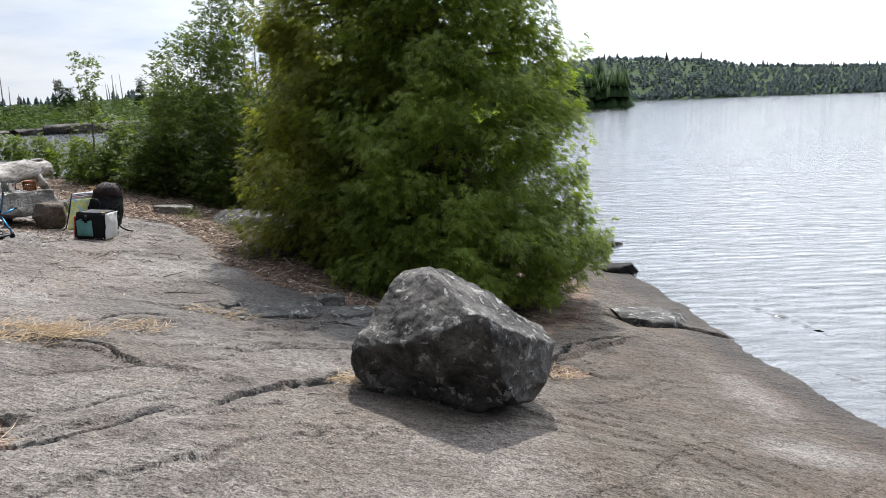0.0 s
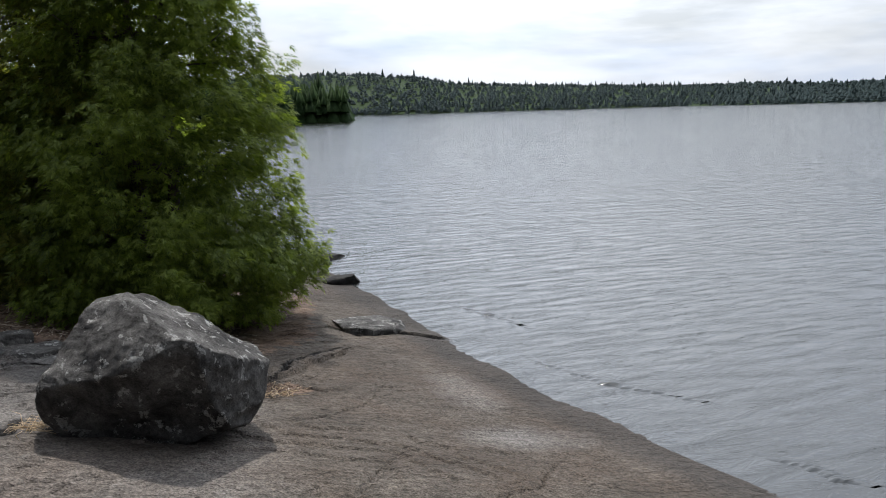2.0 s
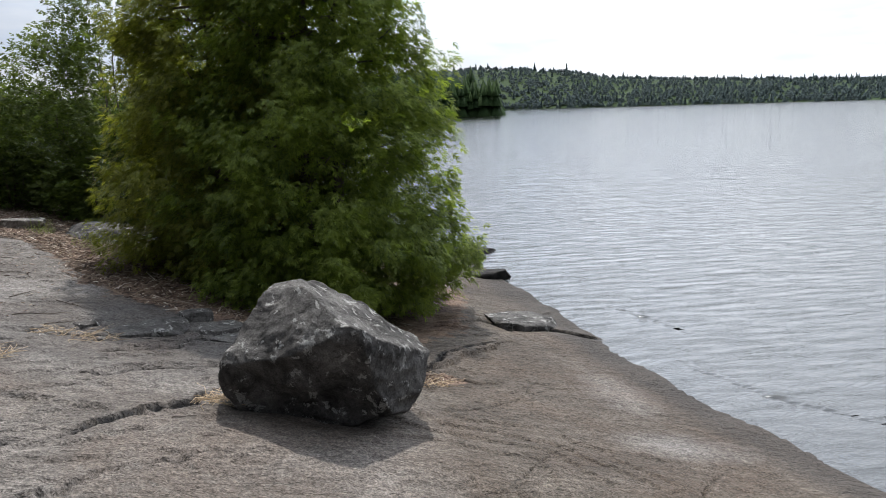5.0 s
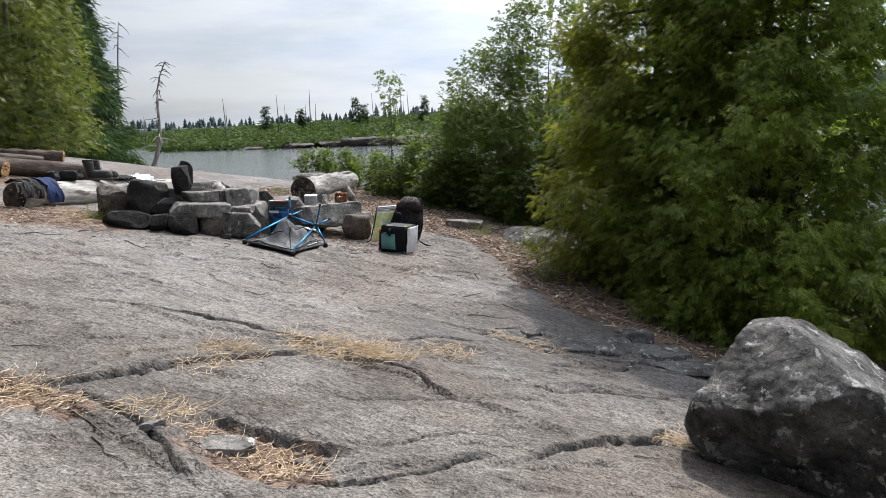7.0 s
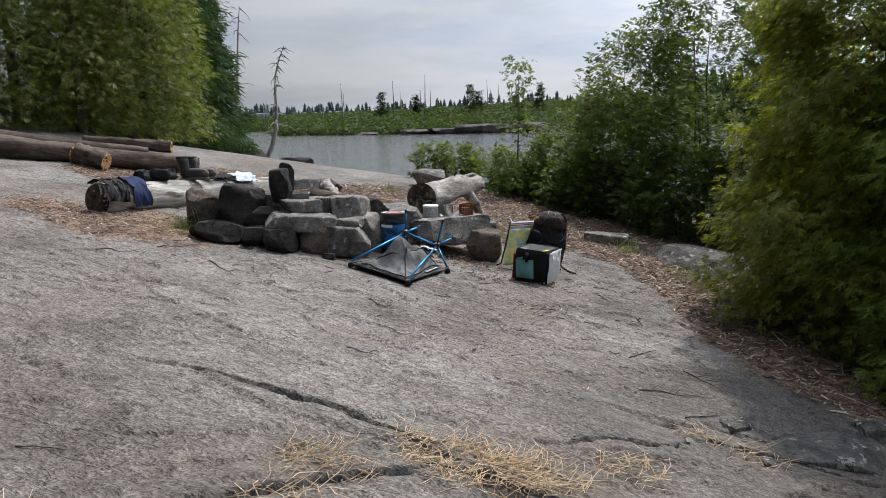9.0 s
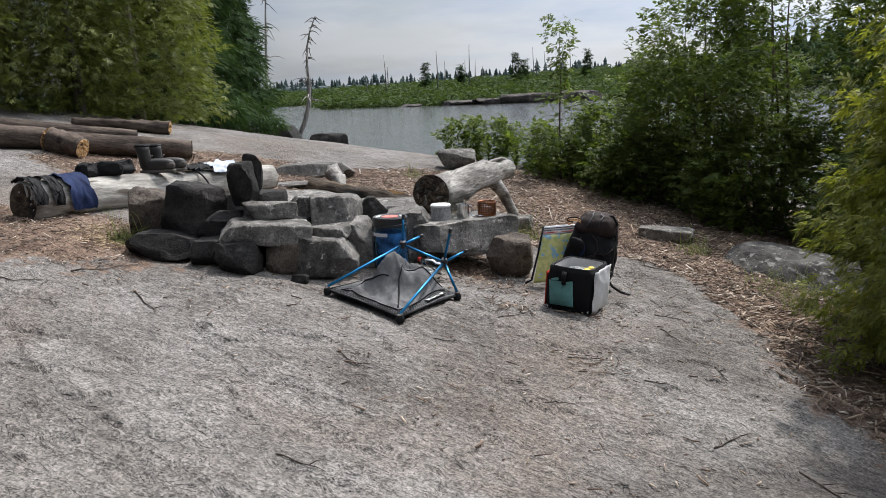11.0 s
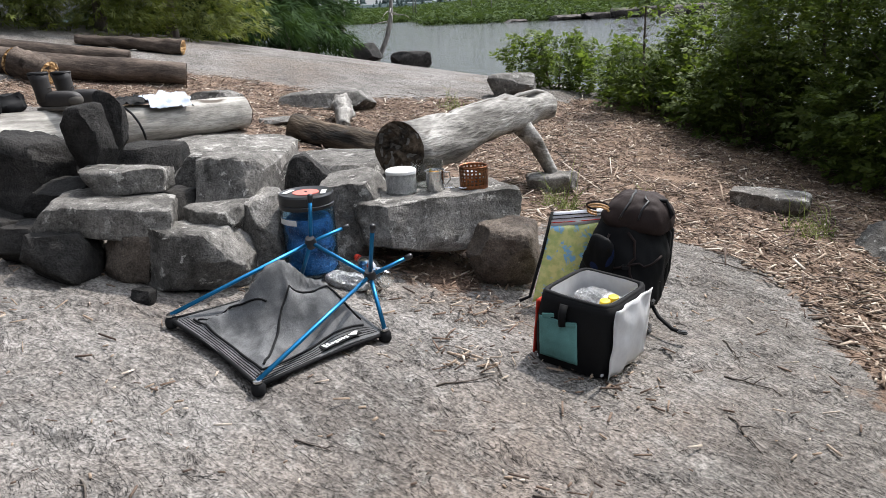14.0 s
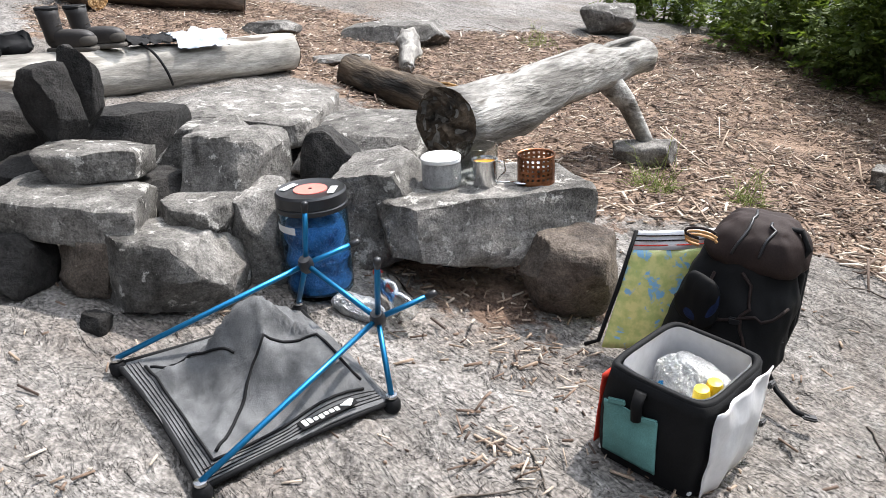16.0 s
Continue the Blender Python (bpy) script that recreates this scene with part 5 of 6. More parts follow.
def build_chair():
    g = ground_z
    corners = {k: Vector((x, y, g(x, y) + up)) for k, x, y, up in (("front", -4.19, 6.69, 0.032), ("right", -4.135, 7.225, 0.032), ("left", -4.735, 6.735, 0.036), ("rear", -4.66, 7.29, 0.05))}
    base = Vector((-4.42, 7.02, g(-4.42, 7.02)))
    ob = empty("camp_chair", Matrix.Translation(base), "folding camp chair lying upside down, grey mesh seat, blue poles", "chair")
    c = {k: p - base for k, p in corners.items()}
    n = 48
    verts, faces = [], []

    def drape(s, t, up=0.0):
        """The sagging cloth, s from the front corner to the left one, t to the right one."""
        p = c["front"].lerp(c["left"], s).lerp(c["right"].lerp(c["rear"], s), t)
        edge = min(s, 1 - s, t, 1 - t)
        pull = 0.03 * math.sin(math.pi * (s if min(t, 1 - t) < min(s, 1 - s) else t)) * max(0, 1 - edge * 6)
        hump = 0.25 * math.exp(-(((s - 0.56) / 0.17) ** 2 + ((t - 0.58) / 0.24) ** 2) ** 0.8)
        hump += 0.13 * math.exp(-(((s - 0.28) / 0.16) ** 2 + ((t - 0.7) / 0.2) ** 2) ** 0.8)
        hump -= 0.03 * math.exp(-(((s - 0.46) / 0.05) ** 2 + ((t - 0.6) / 0.25) ** 2))
        ang, far = math.atan2(t - 0.6, s - 0.58), math.hypot(t - 0.6, s - 0.58)
        fold = abs(math.sin(2.5 * ang + 1.6 * noise.noise((s * 2.5, t * 2.5, 1))))
        crease = 0.07 * (1 - fold) ** 2 * min(1, far * 5) * max(0, 1 - far) + 0.012 * noise.noise((s * 6, t * 7, 2)) + 0.006 * noise.noise((s * 15, t * 17, 4))
        flat = 0.02 * math.sin(math.pi * s) * math.sin(math.pi * t)
        towards = (c["left"] + c["right"]) / 2 - p
        return p + Vector((towards.x, towards.y, 0)) * pull + Vector((0, 0, -flat + hump + crease * min(1, max(0, edge - 0.04) * 8) + up))

    for side in (0, 1):
        for j in range(n + 1):
            for i in range(n + 1):
                verts.append(tuple(drape(i / n, j / n, side * 0.003)))
    w, tot = n + 1, (n + 1) ** 2
    for j in range(n):
        for i in range(n):
            a = j * w + i
            faces.append((a, a + w, a + w + 1, a + 1))
            faces.append((tot + a, tot + a + 1, tot + a + w + 1, tot + a + w))
    place("seat", smooth(np_mesh("seat", verts, faces)), GREYMESH, ob, None, "grey mesh sling seat")
    for line in (((0.1, 0.1), (0.5, 0.105), (0.9, 0.1)), ((0.1, 0.1), (0.105, 0.5), (0.1, 0.9)), ((0.88, 0.12), (0.76, 0.22), (0.62, 0.34), (0.5, 0.42)),
                 ((0.13, 0.13), (0.26, 0.3), (0.38, 0.46), (0.42, 0.6), (0.32, 0.78), (0.15, 0.92))):
        pts = []
        for (s0, t0), (s1, t1) in zip(line, line[1:]):
            pts += [drape(s0 + (s1 - s0) * f, t0 + (t1 - t0) * f, 0.005) for f in (0.0, 0.2, 0.4, 0.6, 0.8)]
        tube("seam", pts + [drape(*line[-1], 0.005)], 0.0045, BLACKCLOTH, ob, 6)
    for off in (0.03, 0.048, 0.066, 0.084):
        for line in ([(f, off) for f in np.linspace(0.04, 0.96, 16)], [(off, f) for f in np.linspace(0.04, 0.96, 16)]):
            tube("hem_stitch", [drape(a, b, 0.004) for a, b in line], 0.0016, BLACKCLOTH, ob, 4)
    for a, b in (("front", "left"), ("front", "right"), ("left", "rear"), ("right", "rear")):
        mid = (c[a] + c[b]) / 2
        inward = (c["front"] + c["rear"]) / 2 - mid
        tube("hem", [c[a], c[a].lerp(c[b], 0.25) + inward * 0.03, mid + inward * 0.05, c[a].lerp(c[b], 0.75) + inward * 0.03, c[b]], 0.008, BLACKCLOTH, ob, 8)
    for k in c:
        lathe("corner_pocket", [(0.0, 0.01), (0.018, 0.009), (0.024, 0.0), (0.024, -0.02), (0.02, -0.028), (0, -0.028)], BLACKCLOTH, ob, 12, Matrix.Translation(c[k]))
        lathe("corner_ring", [(0.012, 0.012), (0.016, 0.014), (0.016, 0.022), (0.0, 0.024)], STEEL, ob, 12, Matrix.Translation(c[k]))
    h1, h2 = Vector((-4.54, 7.26, 0.61)) - base, Vector((-4.265, 7.3, 0.51)) - base
    ends = [Vector(p) - base for p in ((-4.54, 7.28, 0.79), (-4.5, 7.42, 0.64), (-4.18, 7.25, 0.725), (-4.185, 7.44, 0.56))]
    up = Vector((0, 0, 0.02))
    bars = [(c["left"] + up, h1), (h1, ends[1]), (h1, ends[0]), (c["rear"] + up, h1), (c["front"] + up, h2), (h2, ends[3]), (h2, ends[2]), (c["right"] + up, h2), (h1, h2)]
    for a, b in bars:
        tube("pole", [a, a.lerp(b, 0.5), b], 0.0082, BLUEMETAL, ob, 10, label="blue aluminium pole")
    for e, h in zip(ends, (h1, h1, h2, h2)):
        d = (e - h).normalized()
        tube("pole_cap", [e - d * 0.022, e, e + d * 0.008, e + d * 0.012], [0.0095, 0.011, 0.0105, 0.004], BLACKPLASTIC, ob, 10)
    for h in (h1, h2):
        lathe("hub", [(0.0, -0.026), (0.017, -0.024), (0.023, -0.008), (0.023, 0.008), (0.017, 0.024), (0.0, 0.026)], BLACKPLASTIC, ob, 12, Matrix.Translation(h) @ pose(0, 0, 0, 20, 15, 0))
    # black woven label with pale marks
    a = c["right"].lerp(c["front"], 0.17) + Vector((-0.035, 0, 0.03))
    b = c["right"].lerp(c["front"], 0.48) + Vector((-0.035, 0, 0.026))
    way = (b - a)
    turn = math.degrees(math.atan2(way.y, way.x))
    tag = slab("label_patch", (way.length, 0.045, 0.003), BLACKCLOTH, ob, Matrix.Translation((a + b) / 2) @ pose(0, 0, 0, 0, 3, turn), 0.001, "black woven label")
    slab("mark", (0.03, 0.03, 0.002), WHITE, tag, pose(-way.length * 0.36, 0, 0.002, 0, 0, 45), 0)
    for k in range(7):
        slab("mark", (0.011, 0.022 if k % 3 else 0.03, 0.002), WHITE, tag, pose(-way.length * 0.16 + k * 0.0155, 0.001 * (k % 2), 0.002), 0)


build_chair()


def build_canister():
    x, y = -4.765, 7.45
    ob = empty("food_canister", pose(x, y, ground_z(x, y) + 0.004, 0, 0, 30), "clear blue plastic food canister with a black screw lid", "canister")
    r = 0.113
    lathe("body", [(0.0, 0.0), (r * 0.92, 0.0), (r, 0.015), (r, 0.285), (r * 0.95, 0.3), (r * 0.92, 0.3), (r * 0.96, 0.283), (r * 0.965, 0.017), (0, 0.01)], CLEARBLUE, ob, 40)
    prof = [(0.0, 0.014)] + [(r * (0.86 + 0.06 * math.sin(k * 1.9)), 0.02 + 0.026 * k) for k in range(10)] + [(0.0, 0.27)]
    lathe("contents", prof, BLUECLOTH, ob, 24, label="blue bags packed inside")
    lathe("lid", [(r * 0.9, 0.296), (r * 1.02, 0.298), (r * 1.03, 0.312), (r * 1.0, 0.316), (r * 1.03, 0.32), (r * 1.03, 0.352), (r * 0.98, 0.36), (r * 0.9, 0.356), (0.0, 0.354)], BLACKPLASTIC, ob, 48, label="black screw lid")
    lathe("lid_disc", [(0.0, 0.3585), (0.055, 0.3585), (0.055, 0.355)], CORAL, ob, 32, label="coral paper disc")
    lathe("disc_hole", [(0.0, 0.361), (0.006, 0.361), (0.006, 0.357)], BLACKPLASTIC, ob, 12)
    for s in (-1, 1):
        slab("lid_sticker", (0.022, 0.07, 0.002), WHITE, ob, pose(0.078 * s, 0.0, 0.3595, 0, 0, 12 * s), 0)
    v, f = [], []
    for k in range(15):
        a = radians(-150 + k * 6 - 30)
        for z in (0.238, 0.262):
            v.append(((r + 0.002) * math.cos(a), (r + 0.002) * math.sin(a), z))
    f = [(2 * k, 2 * k + 2, 2 * k + 3, 2 * k + 1) for k in range(14)]
    place("body_sticker", np_mesh("body_sticker", v, f), WHITE, ob)


build_canister()


def build_cooler():
    x, y = -3.57, 7.725
    W, D, H, T = 0.285, 0.34, 0.262, 0.02
    ob = empty("cooler_bag", pose(x, y, ground_z(x, y) + 0.012, -2, 4, 2), "open black insulated cooler bag with a white liner", "cooler")
    bulge = lambda s, t: 0.017 * math.sin(math.pi * s) * math.sin(math.pi * min(1, t * 1.05)) + 0.004 * noise.noise((s * 4, t * 4, 12))

    def hoop(t, inset, around=56):
        """A rounded-square ring of the soft wall at the height share t."""
        out = []
        for k in range(around):
            a = 2 * math.pi * (k + 0.5) / around
            c, s = math.cos(a), math.sin(a)
            swell = 1 + 0.06 * math.sin(math.pi * min(1, t * 1.05)) + 0.012 * noise.noise((c * 2, s * 2, t * 4))
            x = (W / 2 * swell - inset) * math.copysign(abs(c) ** 0.3, c)
            y = (D / 2 * swell - inset) * math.copysign(abs(s) ** 0.3, s)
            out.append((x, y, H * t + 0.006 * noise.noise((c * 1.5, s * 1.5, 8)) * t))
        return out

    def skin(name, rings, material, label=""):
        n = len(rings[0])
        f = [(i * n + k, i * n + (k + 1) % n, (i + 1) * n + (k + 1) % n, (i + 1) * n + k) for i in range(len(rings) - 1) for k in range(n)]
        place(name, smooth(np_mesh(name, [p for r in rings for p in r], f)), material, ob, None, label)
    levels = [k / 9 for k in range(10)]
    skin("wall", [hoop(t, 0.0) for t in levels] + [hoop(1.0, T * 0.8)] + [hoop(t, T * 0.8) for t in levels[::-1]], BLACKCLOTH, label="soft black padded wall")
    skin("liner", [hoop(t * 1.02, T * 0.8 + 0.004 + 0.003 * (k % 2)) for k, t in enumerate(levels)], WHITEVINYL, label="crinkled white liner")
    skin("rim", [hoop(1.0, 0.002), hoop(1.03, 0.004), hoop(1.035, T * 0.5), hoop(1.03, T * 0.85), hoop(1.0, T * 0.9)], BLACKCLOTH, label="black bound rim")
    sheet("side_panel", (-W / 2 - 0.004, D * 0.42, H * 0.06), (0, -D * 0.88, 0), (0, 0, H * 0.8), RED, ob, puff=bulge, label="red side panel")
    slab("floor_panel", (W - T, D - T, 0.015), WHITEVINYL, ob, pose(0, 0, 0.012), 0.003)
    sheet("flap", (W / 2 + 0.006, -D / 2 + 0.012, 0.0), (0, D * 0.9, 0), (0.006, 0, H), WHITEVINYL, ob, puff=lambda s, t: bulge(s, t) + 0.01 * noise.noise((s * 5, t * 3, 9)) + 0.004, label="white lid flap hanging down")
    sheet("mesh_pocket", (-0.105, -D / 2 - 0.012, 0.035), (0.15, 0, 0), (-0.012, -0.004, 0.15), TEAL, ob, puff=lambda s, t: 0.012 * math.sin(math.pi * s) * math.sin(math.pi * min(1, t * 1.1)) + 0.003 * noise.noise((s * 7, t * 7, 1)), label="teal mesh pocket")
    for k in (0, 1):
        slab("pocket_clip", (0.05, 0.006, 0.016), TEAL, ob, pose(-0.08 + 0.09 * k, -D / 2 - 0.022, 0.195 - 0.012 * k, 0, -14, 0), 0.003)
    tube("strap", [(-0.025, -D / 2 - 0.012, 0.245), (-0.025, -D / 2 - 0.024, 0.21), (-0.02, -D / 2 - 0.024, 0.17)], [0.016, 0.015, 0.014], BLACKCLOTH, ob, 8)
    for s in (-1, 1):
        slab("buckle", (0.012, 0.03, 0.02), BLACKPLASTIC, ob, pose(W / 2 + 0.02, D / 2 - 0.01, 0.14 + 0.06 * s), 0.004)
    # what lies in it: things of their own
    m = ob.matrix_basis
    pk = place("foil_bag", stone_mesh("foil_bag", (0.13, 0.2, 0.2), 61, box=3.5, cuts=3, rough=0.06, n=12), FOIL, m=m @ pose(0.0, 0.05, 0.02, 0, 0, 70))
    tagged(pk, "silver bubble-foil pouch inside the cooler bag", "pouch")
    pk = place("white_bag", stone_mesh("white_bag", (0.16, 0.13, 0.15), 62, box=3, cuts=3, rough=0.1, n=12), WHITEVINYL, m=m @ pose(-0.03, -0.08, 0.02))
    tagged(pk, "white plastic bag inside the cooler bag", "bag")
    yb = empty("yellow_bottle", m @ pose(0.085, -0.02, 0.0, 8, 0, 0), "yellow plastic bottle standing in the cooler bag", "bottle")
    for dx in (-0.02, 0.022):
        lathe("bottle_body", [(0, 0.02), (0.021, 0.022), (0.021, 0.25), (0.018, 0.262), (0, 0.264)], YELLOW, yb, 20, pose(dx * 0.3, dx, 0))
    clip = empty("bag_clip", m @ pose(-0.055, -0.075, 0.18, 0, 35, 20), "small blue plastic bag clip", "clip")
    slab("clip_bar", (0.012, 0.012, 0.1), BLUEMETAL, clip, pose(0, 0, 0), 0.004)


build_cooler()


def pack_body(name, size, seed, lean, box=3.0, n=18, top=0.55):
    """A soft upright bag: rounded, narrower to its top, creased."""
    me = stone_mesh(name, size, seed, box=box, cuts=0, rough=0.0, n=n)
    co = np.empty(len(me.vertices) * 3, dtype=np.float32)
    me.vertices.foreach_get("co", co)
    co = co.reshape(-1, 3)
    t = co[:, 2] / size[2]
    co[:, :2] *= (1 - (1 - top) * np.clip(t, 0, 1) ** 2.2)[:, None]
    co[:, 1] += lean * t
    co[:, 0] += lean * 0.8 * t
    for k in range(len(co)):
        co[k] += np.array(noise.noise_vector((co[k, 0] * 9 + seed, co[k, 1] * 9, co[k, 2] * 7))) * 0.018
        co[k] += np.array(noise.noise_vector((co[k, 0] * 34, co[k, 1] * 34 + seed, co[k, 2] * 16))) * 0.006
    me.vertices.foreach_set("co", co.ravel())
    me.update()
    return me


def hug(points, ob, off=0.001, n=4):
    """Points between those given, drawn onto the surface of a part."""
    me = ob.data
    tree_ = BVHTree.FromPolygons([ob.matrix_basis @ v.co for v in me.vertices], [tuple(p.vertices) for p in me.polygons])
    out = []
    for a, b in zip(points, points[1:]):
        for k in range(n):
            hit, normal, _, _ = tree_.find_nearest(Vector(a).lerp(Vector(b), k / n))
            out.append(hit + normal * off)
    return out


def build_backpack():
    x, y = -3.67, 8.12
    ob = empty("backpack", pose(x, y, ground_z(x, y), 0, 0, 12), "black daypack standing upright on the bare rock", "backpack")
    body = place("body", pack_body("body", (0.37, 0.28, 0.5), 71, 0.085, 3.0, 34, 0.6), BLACKCLOTH, ob)
    lid = place("top_lid", pack_body("top_lid", (0.28, 0.23, 0.145), 72, 0.02, 3.0, 24, 0.7), BROWNCLOTH, ob, pose(0.062, 0.07, 0.375, 4, 12, 0), "faded brown top pocket")
    for line in (((0.02, -0.2, 0.46), (0.05, -0.12, 0.6), (0.07, 0.0, 0.65), (0.07, 0.14, 0.6)), ((0.1, -0.2, 0.46), (0.13, -0.1, 0.6), (0.13, 0.05, 0.64))):
        tube("zipper", hug(line, lid, 0.002), 0.0045, BLACKPLASTIC, ob, 6)
    place("mesh_pocket", pack_body("mesh_pocket", (0.14, 0.05, 0.18), 73, 0.02, 2.6, 12, 0.9), BLACKCLOTH, ob, pose(-0.06, -0.078, 0.2, 4, 8, -14), "mesh side pocket")
    place("pocket_filling", pack_body("pocket_filling", (0.1, 0.045, 0.13), 74, 0.02, 2.6, 10, 0.9), NAVY, ob, pose(-0.05, -0.088, 0.23, 4, 8, -14), "navy cloth showing through the mesh")
    for k, s in enumerate((1, 1)):
        tube("shoulder_strap", [(0.14, 0.06 + 0.05 * k, 0.46), (0.19, 0.08 + 0.05 * k, 0.36), (0.185, 0.06 + 0.05 * k, 0.2), (0.16, 0.03 + 0.05 * k, 0.07)], [0.016, 0.022, 0.02, 0.012], BLACKCLOTH, ob, 10)
    for line in (((-0.1, -0.2, 0.05), (-0.09, -0.2, 0.2), (-0.06, -0.2, 0.34), (-0.02, -0.16, 0.44)), ((0.09, -0.2, 0.05), (0.1, -0.2, 0.2), (0.1, -0.2, 0.34), (0.09, -0.16, 0.44)),
                 ((-0.2, -0.05, 0.3), (-0.14, -0.2, 0.3), (0.02, -0.24, 0.29), (0.18, -0.2, 0.3), (0.24, 0.0, 0.31))):
        tube("seam", hug(line, body), 0.005, BROWNCLOTH, ob, 6)
    slab("buckle", (0.035, 0.012, 0.022), BLACKPLASTIC, ob, Matrix.Translation(hug(((0.03, -0.25, 0.29), (0.03, -0.25, 0.29)), body)[0]), 0.004)
    tube("haul_loop", [(0.12, 0.06, 0.5), (0.19, 0.06, 0.5), (0.215, 0.05, 0.45), (0.19, 0.04, 0.41), (0.14, 0.04, 0.4)], 0.009, BLACKCLOTH, ob, 8)
    tube("webbing", [(0.15, -0.02, 0.1), (0.2, -0.06, 0.05), (0.26, -0.1, 0.025), (0.31, -0.1, 0.012)], 0.008, BLACKCLOTH, ob, 8)
    slab("buckle", (0.04, 0.025, 0.012), BLACKPLASTIC, ob, pose(0.3, -0.1, 0.016, 0, 10, 20), 0.004)
    slab("buckle", (0.03, 0.02, 0.04), BLACKPLASTIC, ob, pose(0.175, -0.03, 0.18, 0, 20, 20), 0.004)
    for k in range(3):
        a = [(-0.05 + 0.045 * math.cos(t), -0.07 - 0.004 * k, 0.475 + 0.012 * k + 0.016 * math.sin(t)) for t in np.linspace(0.2 * k, 4.6, 9)]
        tube("cord_loop", a, 0.0045, ORANGEWEB if k < 2 else BROWNCLOTH, ob, 6)
    case = empty("map_case", pose(-3.97, 7.96, ground_z(-3.97, 7.96) + 0.02, 0, 0, 0), "clear map case with a folded map, leaning on the backpack", "map")
    u, v = Vector((0.17, 0.17, 0.0)), Vector((0.03, 0.13, 0.37))
    curl = lambda s, t: 0.02 * math.sin(math.pi * s) + 0.006 * noise.noise((s * 3, t * 4, 5))
    sheet("map_sheet", (0, 0, 0), u, v * 0.84, MAP, case, puff=curl, label="yellow and green printed map")
    sheet("clear_band", v * 0.84, u, v * 0.16, WHITEVINYL, case, n=(14, 4), puff=curl, label="pale zip band")
    for k in range(3):
        tube("zip_line", [v * (0.88 + 0.04 * k) + u * s - u.cross(v).normalized() * -(curl(s, 0.9) + 0.005) for s in np.linspace(0, 1, 8)], 0.0022, BROWNCLOTH if k else RED, case, 6)
    tube("edge_strap", [Vector((-0.05, -0.02, 0.0)), Vector((-0.012, 0, 0.02)), v * 0.5 - u * 0.03, v * 1.0 - u * 0.02], 0.007, BLACKCLOTH, case, 8)


build_backpack()


# ---- cooking things on the table rock ----
TABLE = 0.648


